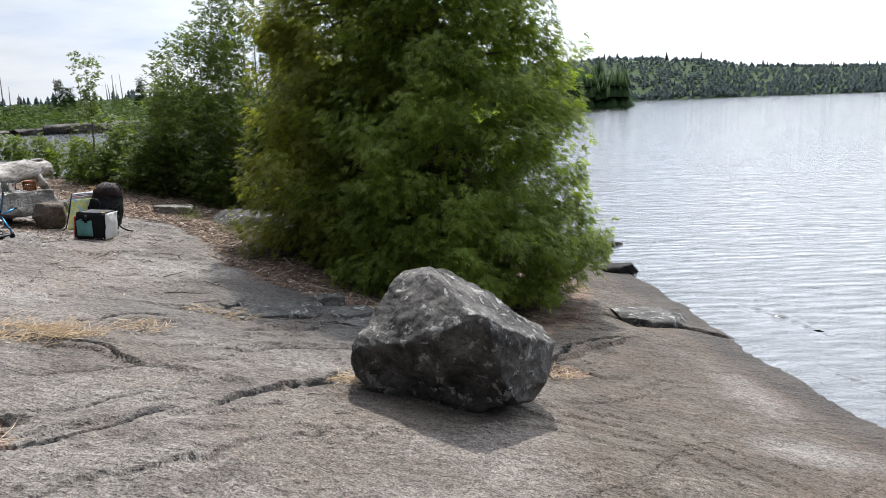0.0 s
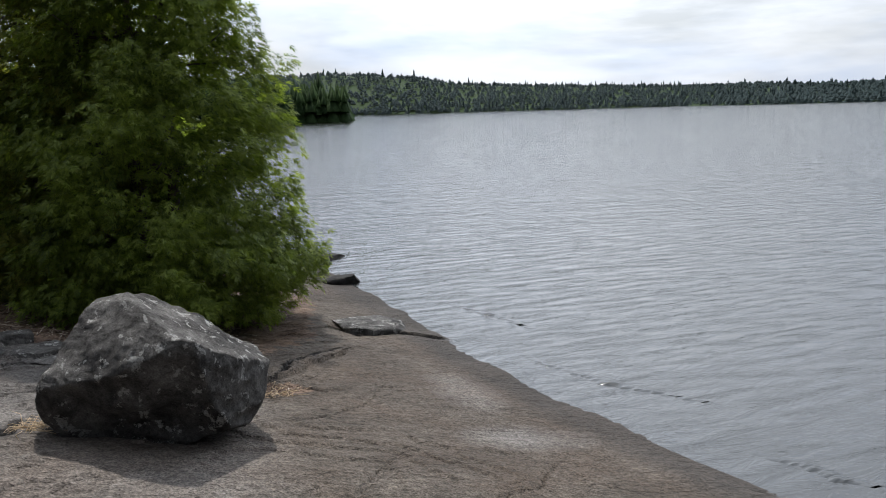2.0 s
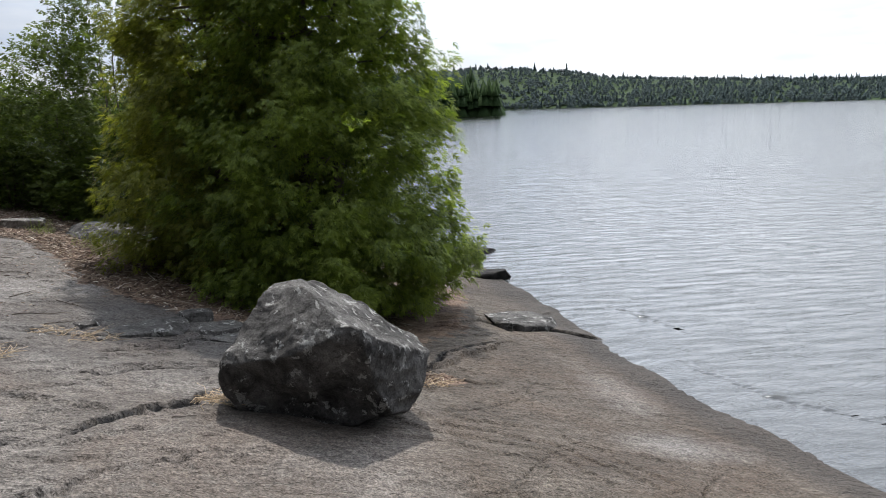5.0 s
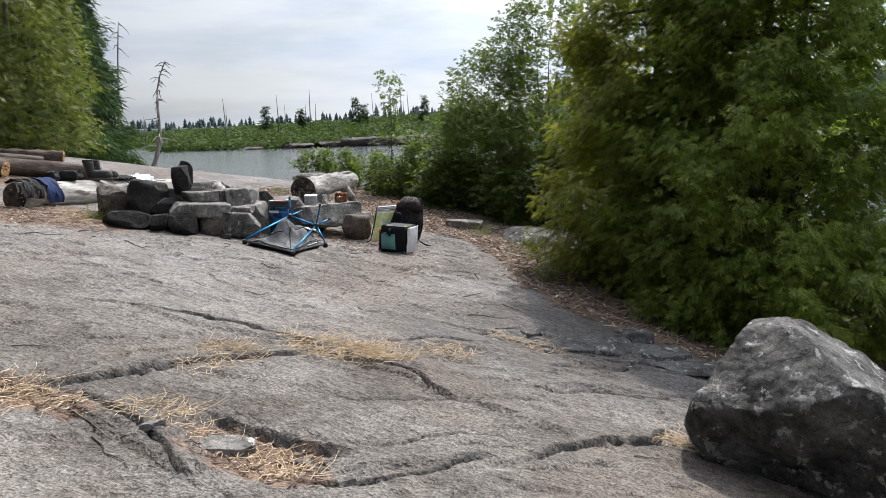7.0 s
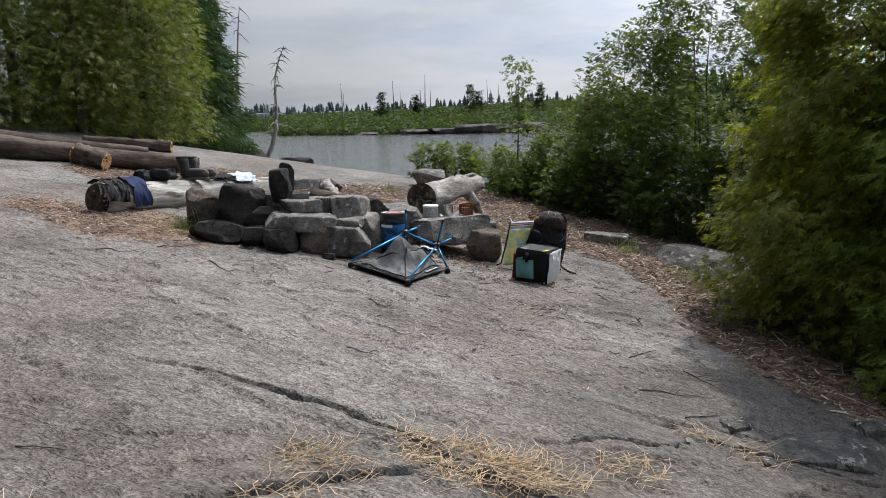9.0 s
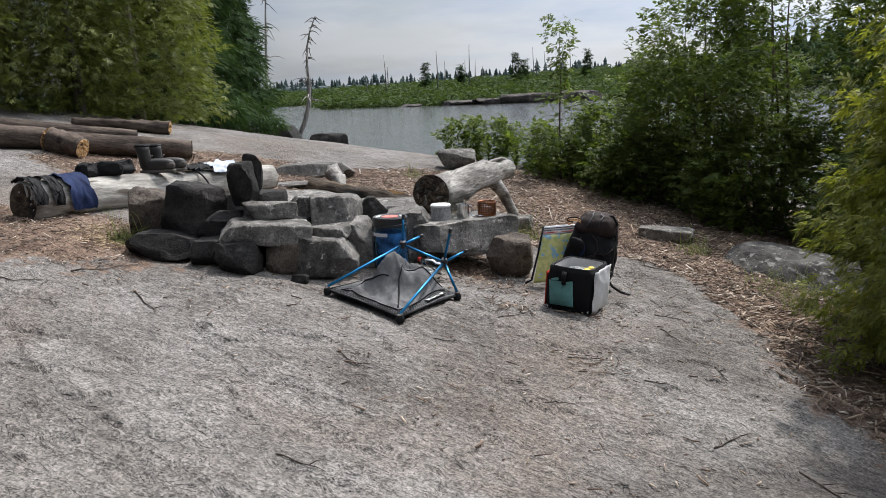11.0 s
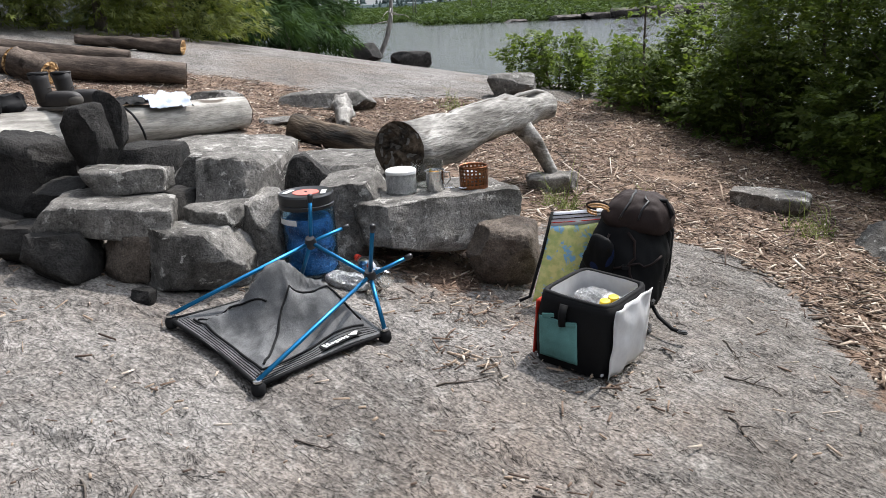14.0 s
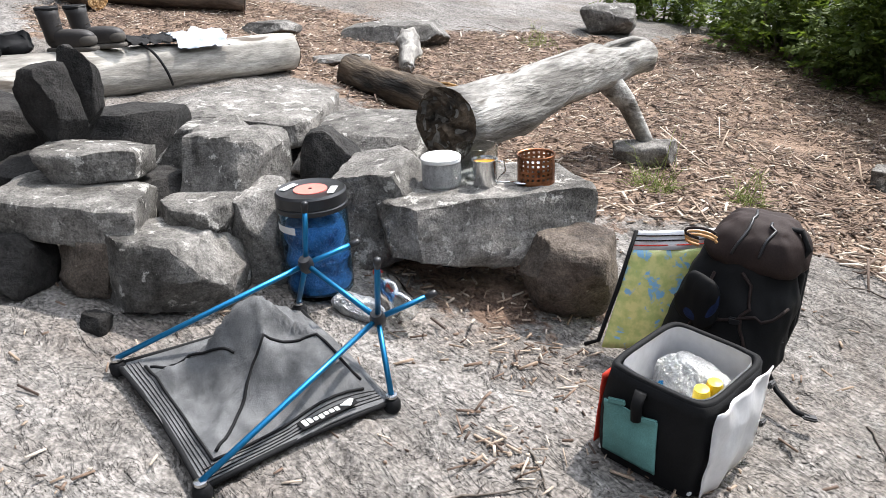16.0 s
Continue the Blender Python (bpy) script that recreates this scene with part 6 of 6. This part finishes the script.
def build_kitchen():
    pot = empty("cooking_pot", pose(-4.68, 7.955, TABLE), "small pot wrapped in crumpled foil with a white lid", "pot")
    lathe("body", [(0.0, 0.0), (0.066, 0.0), (0.07, 0.01), (0.071, 0.05), (0.07, 0.098), (0.0, 0.098)], FOIL, pot, 32, label="crumpled foil wrap")
    lathe("lid", [(0.072, 0.095), (0.073, 0.108), (0.066, 0.114), (0.0, 0.116)], WHITE, pot, 32, label="flat white lid")
    cup = empty("steel_cup", pose(-4.54, 8.035, TABLE), "polished steel cup filled with amber tea", "cup")
    lathe("body", [(0.0, 0.0), (0.038, 0.0), (0.042, 0.01), (0.044, 0.1), (0.047, 0.106), (0.044, 0.106), (0.041, 0.098), (0.041, 0.09)], STEEL, cup, 32)
    lathe("tea", [(0.041, 0.092), (0.02, 0.0925), (0.0, 0.0925)], BREW, cup, 32, label="amber tea")
    tube("handle", [(0.02, 0.042, 0.09), (0.03, 0.07, 0.085), (0.03, 0.075, 0.05), (0.02, 0.042, 0.02)], 0.003, STEEL, cup, 8)
    glass = empty("plastic_mug", pose(-4.64, 8.1, TABLE), "clear plastic mug standing behind the steel cup", "mug")
    lathe("wall", [(0.0, 0.0), (0.07, 0.0), (0.074, 0.01), (0.077, 0.125), (0.074, 0.125), (0.071, 0.012), (0.0, 0.008)], CLEAR, glass, 32)
    spoon = empty("spoon", pose(-4.475, 8.09, TABLE + 0.006, 0, 0, 40), "steel camping spoon lying on the table rock", "spoon")
    sv = stone_mesh("bowl", (0.055, 0.036, 0.012), 3, box=2.0, cuts=0, rough=0.0, n=8)
    place("bowl", sv, STEEL, spoon, pose(0.045, 0, 0.004))
    tube("handle", [(0.02, 0, 0.012), (-0.03, 0, 0.014), (-0.08, 0.002, 0.004)], [0.004, 0.003, 0.004], STEEL, spoon, 8)
    stove = empty("twig_stove", pose(-4.43, 8.185, TABLE, 0, 0, 10), "copper-tinted perforated metal stove ring with ash inside", "stove")
    v, f = [], []
    cols, rows, r, h = 44, 13, 0.067, 0.108
    for layer, rr in ((0, r), (1, r - 0.0025)):
        for j in range(rows + 1):
            for i in range(cols):
                a = 2 * math.pi * i / cols
                v.append((rr * math.cos(a), rr * math.sin(a), h * j / rows))
    tot = cols * (rows + 1)
    for j in range(rows):
        for i in range(cols):
            if i % 2 == 1 and j % 2 == 1 and 3 <= j <= 11:
                continue
            a, b = j * cols + i, j * cols + (i + 1) % cols
            f.append((a, b, b + cols, a + cols))
            f.append((tot + b, tot + a, tot + a + cols, tot + b + cols))
    place("wall", smooth(np_mesh("wall", v, f)), COPPER, stove, None, "perforated copper-tinted wall")
    lathe("rim", [(r - 0.004, h - 0.002), (r + 0.002, h), (r, h + 0.003), (r - 0.004, h + 0.001)], COPPER, stove, 44)
    place("ash", stone_mesh("ash", (0.1, 0.1, 0.07), 8, box=2.4, cuts=3, rough=0.12, n=8), FOIL, stove, pose(0, 0, 0.012), "silvery foil and ash")
    # by the canister
    bottle = empty("water_bottle", pose(-4.64, 7.6, ground_z(-4.64, 7.6) + 0.075, 0, 98, -18), "clear plastic water bottle lying on its side", "bottle")
    lathe("body", [(0.0, 0.26), (0.036, 0.258), (0.042, 0.24), (0.041, 0.19), (0.038, 0.17), (0.042, 0.15), (0.042, 0.09), (0.03, 0.05), (0.014, 0.025), (0.013, 0.0), (0.011, 0.0)], CLEAR, bottle, 28)
    lathe("cap", [(0.0, -0.012), (0.015, -0.012), (0.016, 0.008), (0.0, 0.01)], RED, bottle, 20, label="red screw cap")
    fo = place("foil_packet", stone_mesh("foil_packet", (0.2, 0.075, 0.06), 64, box=2.6, cuts=4, rough=0.1, n=12), FOIL, m=pose(-4.555, 7.45, ground_z(-4.555, 7.45) - 0.004, 0, 4, 20))
    tagged(fo, "crumpled silver foil packet on the rock", "packet")


build_kitchen()


# ---- boots and clothes on the sitting log ----
LOG_A, LOG_B = Vector((-7.5, 9.16, ground_z(-7.5, 9.16) + 0.13)), Vector((-7.26, 6.45, ground_z(-7.26, 6.45) + 0.12))


def on_log(y):
    t = (y - LOG_A.y) / (LOG_B.y - LOG_A.y)
    p = LOG_A.lerp(LOG_B, t)
    return p, 0.13 + 0.02 * t


def build_boots():
    for k, (y, turn, dx) in enumerate(((7.62, 38, 0.02), (7.8, 46, -0.04))):
        p, r = on_log(y)
        ob = empty("hiking_boot", pose(p.x + dx, y, p.z + r - 0.004, 0, 0, turn), "worn dark leather hiking boot standing on the log", "boot", "pair of boots")
        me = stone_mesh("upper", (0.28, 0.1, 0.11), 81 + k, box=2.8, cuts=0, rough=0.0, n=12)
        place("upper", me, BOOTLEATHER, ob, pose(0.06, 0, 0.012))
        shaft = tube("shaft", [(-0.03, 0, 0.06), (-0.035, 0, 0.12), (-0.045, 0, 0.19), (-0.05, 0, 0.235)], [0.052, 0.052, 0.056, 0.062], BOOTLEATHER, ob, 16, 0.08, k)
        lathe("collar", [(0.03, 0.238), (0.058, 0.244), (0.064, 0.236), (0.06, 0.222)], BLACKCLOTH, ob, 16, pose(-0.05, 0, 0.0))
        sole = stone_mesh("sole", (0.29, 0.1, 0.03), 83 + k, box=4.5, cuts=0, rough=0.0, n=10)
        place("sole", sole, SOLE, ob, pose(0.06, 0, 0.0), "grey rubber sole")
        toe = stone_mesh("toe_cap", (0.1, 0.098, 0.07), 85, box=2.4, cuts=0, rough=0.0, n=8)
        place("toe_cap", toe, SOLE, ob, pose(0.155, 0, 0.026))
        for j in range(4):
            z = 0.11 + 0.03 * j
            tube("lace", [(0.035 - 0.02 * j, -0.035, z), (0.05 - 0.02 * j, 0.0, z + 0.012), (0.035 - 0.02 * j, 0.035, z)], 0.0035, SOLE, ob, 6)


build_boots()


def drape(name, y0, y1, a0, a1, material, label, category, seed, puff=0.012):
    """Cloth laid over the sitting log from y0 to y1, from angle a0 to a1 (0 is its top, towards the fire ring is plus)."""
    v, f = [], []
    n, m = 16, 12
    mid, _ = on_log((y0 + y1) / 2)
    base = Vector((mid.x, (y0 + y1) / 2, mid.z))
    for side in (0, 1):
        for j in range(m + 1):
            for i in range(n + 1):
                y = y0 + (y1 - y0) * j / m
                p, r = on_log(y)
                a = radians(a0 + (a1 - a0) * i / n)
                rag = 0.03 * noise.noise((i * 0.6, j * 0.9, seed))
                rr = r + 0.02 + puff * (noise.noise((i * 0.5, j * 0.7, seed + 4)) + 0.8) + side * 0.004
                q = Vector((p.x + math.sin(a) * rr, y + rag, p.z + math.cos(a) * rr)) - base
                v.append(tuple(q))
    w, tot = n + 1, (n + 1) * (m + 1)
    for j in range(m):
        for i in range(n):
            k = j * w + i
            f.append((k, k + w, k + w + 1, k + 1))
            f.append((tot + k, tot + k + 1, tot + k + w + 1, tot + k + w))
    ob = place(name, smooth(np_mesh(name, v, f)), material, m=Matrix.Translation(base))
    return tagged(ob, label, category)


def build_clothes():
    drape("shirt", 8.26, 8.62, -50, 55, PALECLOTH, "crumpled pale blue shirt lying on the log", "shirt", 3, 0.04)
    drape("bag", 7.98, 8.28, -45, 35, BLACKCLOTH, "small black bag lying on the log", "bag", 5, 0.03)
    drape("navy_shirt", 6.72, 6.92, -60, 115, NAVY, "navy shirt draped over the log to dry", "shirt", 7, 0.02)
    drape("dark_sock", 6.58, 6.67, -40, 100, BLACKCLOTH, "black sock hung over the log", "sock", 9, 0.01)
    drape("dark_sock", 6.44, 6.52, -40, 95, BLACKCLOTH, "black sock hung over the log", "sock", 11, 0.01)
    for k, (y, dx) in enumerate(((7.2, 0.0), (7.36, -0.05), (7.05, -0.04))):
        p, r = on_log(y)
        me = stone_mesh("sandal", (0.24, 0.11, 0.12), 87 + k, box=2.2, cuts=3, rough=0.12, n=10)
        ob = place("sandal", me, BLACKCLOTH, m=pose(p.x + dx, y, p.z + r - 0.01, 0, 0, 50 + 30 * k))
        tagged(ob, "black soft shoe lying on the log", "shoe", "black shoes on the log")
    p, r = on_log(8.05)
    loop = [(p.x + (r + 0.012) * math.sin(a) + 0.02 * a, 8.05 + 0.05 * a, p.z + (r + 0.012) * math.cos(a)) for a in np.linspace(-0.6, 2.3, 12)]
    b = Vector(loop[5])
    ob = tube("strap", [Vector(q) - b for q in loop], 0.008, BLACKCLOTH, None, 8, m=Matrix.Translation(b))
    tagged(ob, "black strap slung round the log", "strap")


build_clothes()


# ---- twigs, straw and litter ----
def chip_material():
    m, t, b = blank("wood_chips")
    geo = t.nodes.new("ShaderNodeNewGeometry")
    r = t.nodes.new("ShaderNodeValToRGB")
    for e, (p, c) in zip((r.color_ramp.elements[0], r.color_ramp.elements.new(0.4), r.color_ramp.elements.new(0.8), r.color_ramp.elements[-1]),
                         ((0.0, (0.05, 0.031, 0.022)), (0.45, (0.16, 0.106, 0.075)), (0.8, (0.29, 0.215, 0.155)), (1.0, (0.54, 0.47, 0.39)))):
        e.position, e.color = p, (*c, 1)
    t.links.new(geo.outputs["Random Per Island"], r.inputs[0])
    co = t.nodes.new("ShaderNodeTexCoord")
    t.links.new(mix(t, 1.0, r.outputs[0], ramp(t, noise_of(t, co.outputs["Object"], 90.0), [(0.3, 0.7), (0.7, 1.15)]), "MULTIPLY"), b.inputs["Base Color"])
    b.inputs["Roughness"].default_value = 0.85
    return m


CHIPS = chip_material()
STRAW = varied("dry_straw", (0.36, 0.255, 0.15), (0.66, 0.52, 0.35), 25.0, 120.0, 0.7, relief=0.2, depth=0.002, grain=0.3)
GRASS = leaf_material("short_grass", (0.1, 0.14, 0.03), (0.3, 0.34, 0.1), 0.3)
TWIG = varied("grey_twig", (0.06, 0.05, 0.045), (0.2, 0.17, 0.14), 10.0, 90.0, 0.9, relief=0.4)
BOX = (np.array([(x, y, z) for x in (-0.5, 0.5) for y in (-0.5, 0.5) for z in (-0.5, 0.5)]), np.array([(0, 1, 3, 2), (4, 6, 7, 5), (0, 4, 5, 1), (2, 3, 7, 6), (1, 5, 7, 3)]))


def chips(name, rng, points, label, long=(0.015, 0.08), wide=(0.004, 0.014)):
    mats = []
    for x, y in points:
        a, tilt = rng.uniform(0, 6.28), rng.normal() * 0.18
        ln, wd, th = long[0] + (long[1] - long[0]) * rng.random() ** 2.2, rng.uniform(*wide), rng.uniform(0.002, 0.006)
        c, s = math.cos(a), math.sin(a)
        z = ground_z(x, y) + 0.003 + abs(tilt) * ln * 0.4 + rng.uniform(0, 0.012)
        mats.append([[c * ln, -s * wd, 0, x], [s * ln, c * wd, 0, y], [tilt * ln, 0, th, z]])
    ob = place(name, np_mesh(name, *scatter(*BOX, np.array(mats))), CHIPS)
    return tagged(ob, label, "litter", kind="stuff")


def build_litter():
    rng = np.random.default_rng(5)
    pts = []
    px, py = rng.uniform(-10.6, 0.8, 110000), rng.uniform(6.2, 14.0, 110000)
    m = margin(px, py, LITTER)
    dens = np.array([noise.noise((x * 1.3, y * 1.3, 4)) for x, y in zip(px, py)])
    near = np.exp(-np.hypot(px + 3.2, py - 9.2) / 5.0)
    keep = (m > -0.12 * rng.random(len(px))) & (dens > -0.75 + 0.4 * rng.random(len(px))) & (rng.random(len(px)) < 0.35 + 0.65 * near)
    pts = np.stack([px[keep], py[keep]], axis=1)[:38000]
    chips("wood_chips", rng, pts, "brown wood chips, bark and needles strewn on the ground", (0.012, 0.11), (0.004, 0.014))
    sticks = pts[::26] + 0.03 * rng.normal(size=pts[::26].shape)
    chips("stick_litter", rng, sticks, "longer grey-brown sticks and bark slivers among the chips", (0.07, 0.32), (0.004, 0.011))
    pts = []
    for cx, cy, rx, ry in PATCHES:
        n = int(700 * rx * ry / 0.3) + 60
        a, r = rng.uniform(0, 6.28, n), np.sqrt(rng.random(n)) * 1.2
        pts.append(np.stack([cx + np.cos(a) * r * rx, cy + np.sin(a) * r * ry], axis=1))
    for cx, cy, r, n in ((-3.86, 7.33, 0.09, 60), (-3.45, 7.6, 0.16, 60), (-3.1, 6.9, 0.1, 40), (-4.05, 7.7, 0.14, 90)):
        pts.append(np.stack([cx + r * rng.normal(size=n), cy + 0.7 * r * rng.normal(size=n)], axis=1))
    a = rng.uniform(0, 1, (620, 2))
    loose = np.stack([-5.8 + 3.6 * a[:, 0], 5.6 + 3.2 * a[:, 1]], axis=1)
    chips("loose_chips", rng, np.concatenate(pts + [loose]), "scattered needles and chips on the bare rock", (0.01, 0.07), (0.002, 0.008))


build_litter()


def straw_tuft(x, y, rx, ry, blades, seed, label="tuft of dry yellow straw in a rock joint", long=(0.08, 0.28), material=None, lift=0.35, name="straw_tuft", category="grass"):
    rng = np.random.default_rng(seed)
    z0 = ground_z(x, y)
    groups = []
    for _ in range(blades):
        a, r = rng.uniform(0, 6.28), math.sqrt(rng.random())
        bx, by = x + math.cos(a) * r * rx, y + math.sin(a) * r * ry
        bz = ground_z(bx, by) - z0
        d = rng.uniform(0, 6.28)
        ln = rng.uniform(*long)
        up = abs(rng.normal()) * lift
        p = [Vector((bx - x, by - y, bz)), Vector((bx - x + math.cos(d) * ln * 0.5, by - y + math.sin(d) * ln * 0.5, bz + 0.012 + up * ln * 0.8)), Vector((bx - x + math.cos(d + 0.3) * ln, by - y + math.sin(d + 0.3) * ln, bz + 0.012 + up * ln))]
        groups.append(tube_arrays(p, [0.002, 0.0018, 0.0008], 3, caps=False))
    ob = place(name, np_mesh(name, *merged(groups)), material or STRAW, m=pose(x, y, z0))
    return tagged(ob, label, category, kind="stuff")


def build_straw():
    spots = ((-2.6, 4.45, 0.3, 0.16, 420), (-2.35, 4.55, 0.2, 0.12, 200), (-3.05, 4.1, 0.2, 0.12, 130), (-3.45, 3.05, 0.25, 0.1, 160), (-2.75, 3.15, 0.2, 0.1, 120), (-2.2, 3.1, 0.22, 0.1, 120),
             (-2.05, 4.95, 0.15, 0.1, 90), (-0.62, 4.42, 0.06, 0.1, 70), (-1.7, 5.6, 0.25, 0.08, 90), (0.72, 5.3, 0.14, 0.1, 60), (-6.5, 6.55, 0.25, 0.2, 180), (-3.0, 3.8, 0.12, 0.2, 70))
    for k, (x, y, rx, ry, n) in enumerate(spots):
        straw_tuft(x, y, rx * 1.15, ry * 1.15, int(n * 0.8), 200 + k, long=(0.05, 0.19), lift=0.12)
    for k, (x, y, r, n) in enumerate(((-4.75, 9.5, 0.12, 90), (-4.35, 9.75, 0.1, 70), (-6.55, 11.0, 0.12, 70), (-3.5, 10.4, 0.16, 90), (-2.6, 9.6, 0.3, 160), (-6.35, 6.6, 0.14, 120), (-7.6, 12.0, 0.15, 70), (-2.35, 9.1, 0.2, 120))):
        straw_tuft(x, y, r, r, n, 230 + k, "short tuft of yellow-green grass in the litter", (0.04, 0.13), GRASS, 0.9, "grass_tuft")


build_straw()


def twig(x, y, ln, turn, seed, forks=2, thick=0.006):
    """A dry fallen stick with side shoots, lying along the ground."""
    rnd = random.Random(seed)
    ob = empty("twig", pose(x, y, ground_z(x, y), 0, 0, turn), "dry grey-brown fallen twig lying on the rock", "twig", "fallen twigs")
    inv = ob.matrix_basis.inverted()

    def lie(px, py, up):
        q = ob.matrix_basis @ Vector((px, py, 0))
        return inv @ Vector((q.x, q.y, ground_z(q.x, q.y) + up))
    pts = [lie(-ln / 2 + ln * t, 0.08 * ln * noise.noise((t * 3, seed, 0)), thick + 0.012 * abs(noise.noise((t * 4, seed, 3)))) for t in np.linspace(0, 1, 7)]
    tube("stick", pts, [thick * (1 - 0.1 * i) for i in range(7)], TWIG, ob, 6, 0.2, seed)
    for k in range(forks):
        i = rnd.randint(1, 5)
        a = radians(rnd.choice((-1, 1)) * rnd.uniform(25, 60))
        l2 = ln * rnd.uniform(0.2, 0.4)
        b = pts[i] + Vector((math.cos(a) * l2, math.sin(a) * l2, rnd.uniform(-0.004, 0.02)))
        tube("shoot", [pts[i], pts[i].lerp(b, 0.5) + Vector((0, 0, 0.006)), b], [thick * 0.6, thick * 0.45, thick * 0.2], TWIG, ob, 5)


def build_twigs():
    near = ((-3.2, 6.95, 0.2, 30, 3), (-3.05, 7.0, 0.14, 100, 3), (-3.86, 6.62, 0.12, 20, 2), (-4.05, 6.05, 0.2, -20, 3), (-2.95, 7.62, 0.2, -40, 2), (-3.75, 7.2, 0.2, 60, 2), (-3.72, 7.35, 0.16, -30, 2), (-5.3, 5.9, 0.35, -20, 1),
            (-2.8, 6.9, 0.16, 10, 2), (-3.1, 6.35, 0.14, 40, 2), (-3.2, 8.2, 0.18, -50, 2), (-3.05, 8.0, 0.2, 15, 2), (-2.6, 7.3, 0.2, -60, 3), (-6.0, 5.6, 0.3, 50, 1), (-5.9, 6.1, 0.4, 80, 2), (-3.6, 5.2, 0.2, 10, 1),
            (-2.55, 4.38, 0.36, 10, 1), (-3.9, 3.5, 0.2, 30, 1), (-2.1, 6.1, 0.4, 30, 2), (-1.9, 5.9, 0.3, 60, 2), (-2.4, 6.6, 0.3, 70, 3), (-2.0, 6.45, 0.3, -30, 3), (-0.75, 4.1, 0.13, 20, 0), (-3.0, 2.95, 0.4, -20, 1), (-2.75, 2.8, 0.35, -25, 1),
            (-4.1, 9.9, 0.5, 30, 2), (-5.9, 8.75, 0.6, 20, 1), (-5.5, 10.9, 0.7, -30, 3), (-6.3, 11.6, 0.8, 40, 3), (-3.4, 9.8, 0.4, -60, 2), (-7.9, 8.2, 0.6, 60, 2), (-8.6, 8.6, 0.8, 15, 2), (-3.0, 10.0, 0.5, 40, 3), (-6.6, 6.0, 0.35, 100, 2))
    for k, (x, y, ln, turn, forks) in enumerate(near):
        twig(x, y, ln, turn, 300 + k, forks, 0.003 + 0.005 * min(1, ln))
    rnd = random.Random(77)
    for k in range(24):
        twig(rnd.uniform(-4.4, -2.6), rnd.uniform(9.0, 12.0), rnd.uniform(0.2, 0.55), rnd.uniform(0, 180), 360 + k, 2, rnd.uniform(0.004, 0.009))


build_twigs()
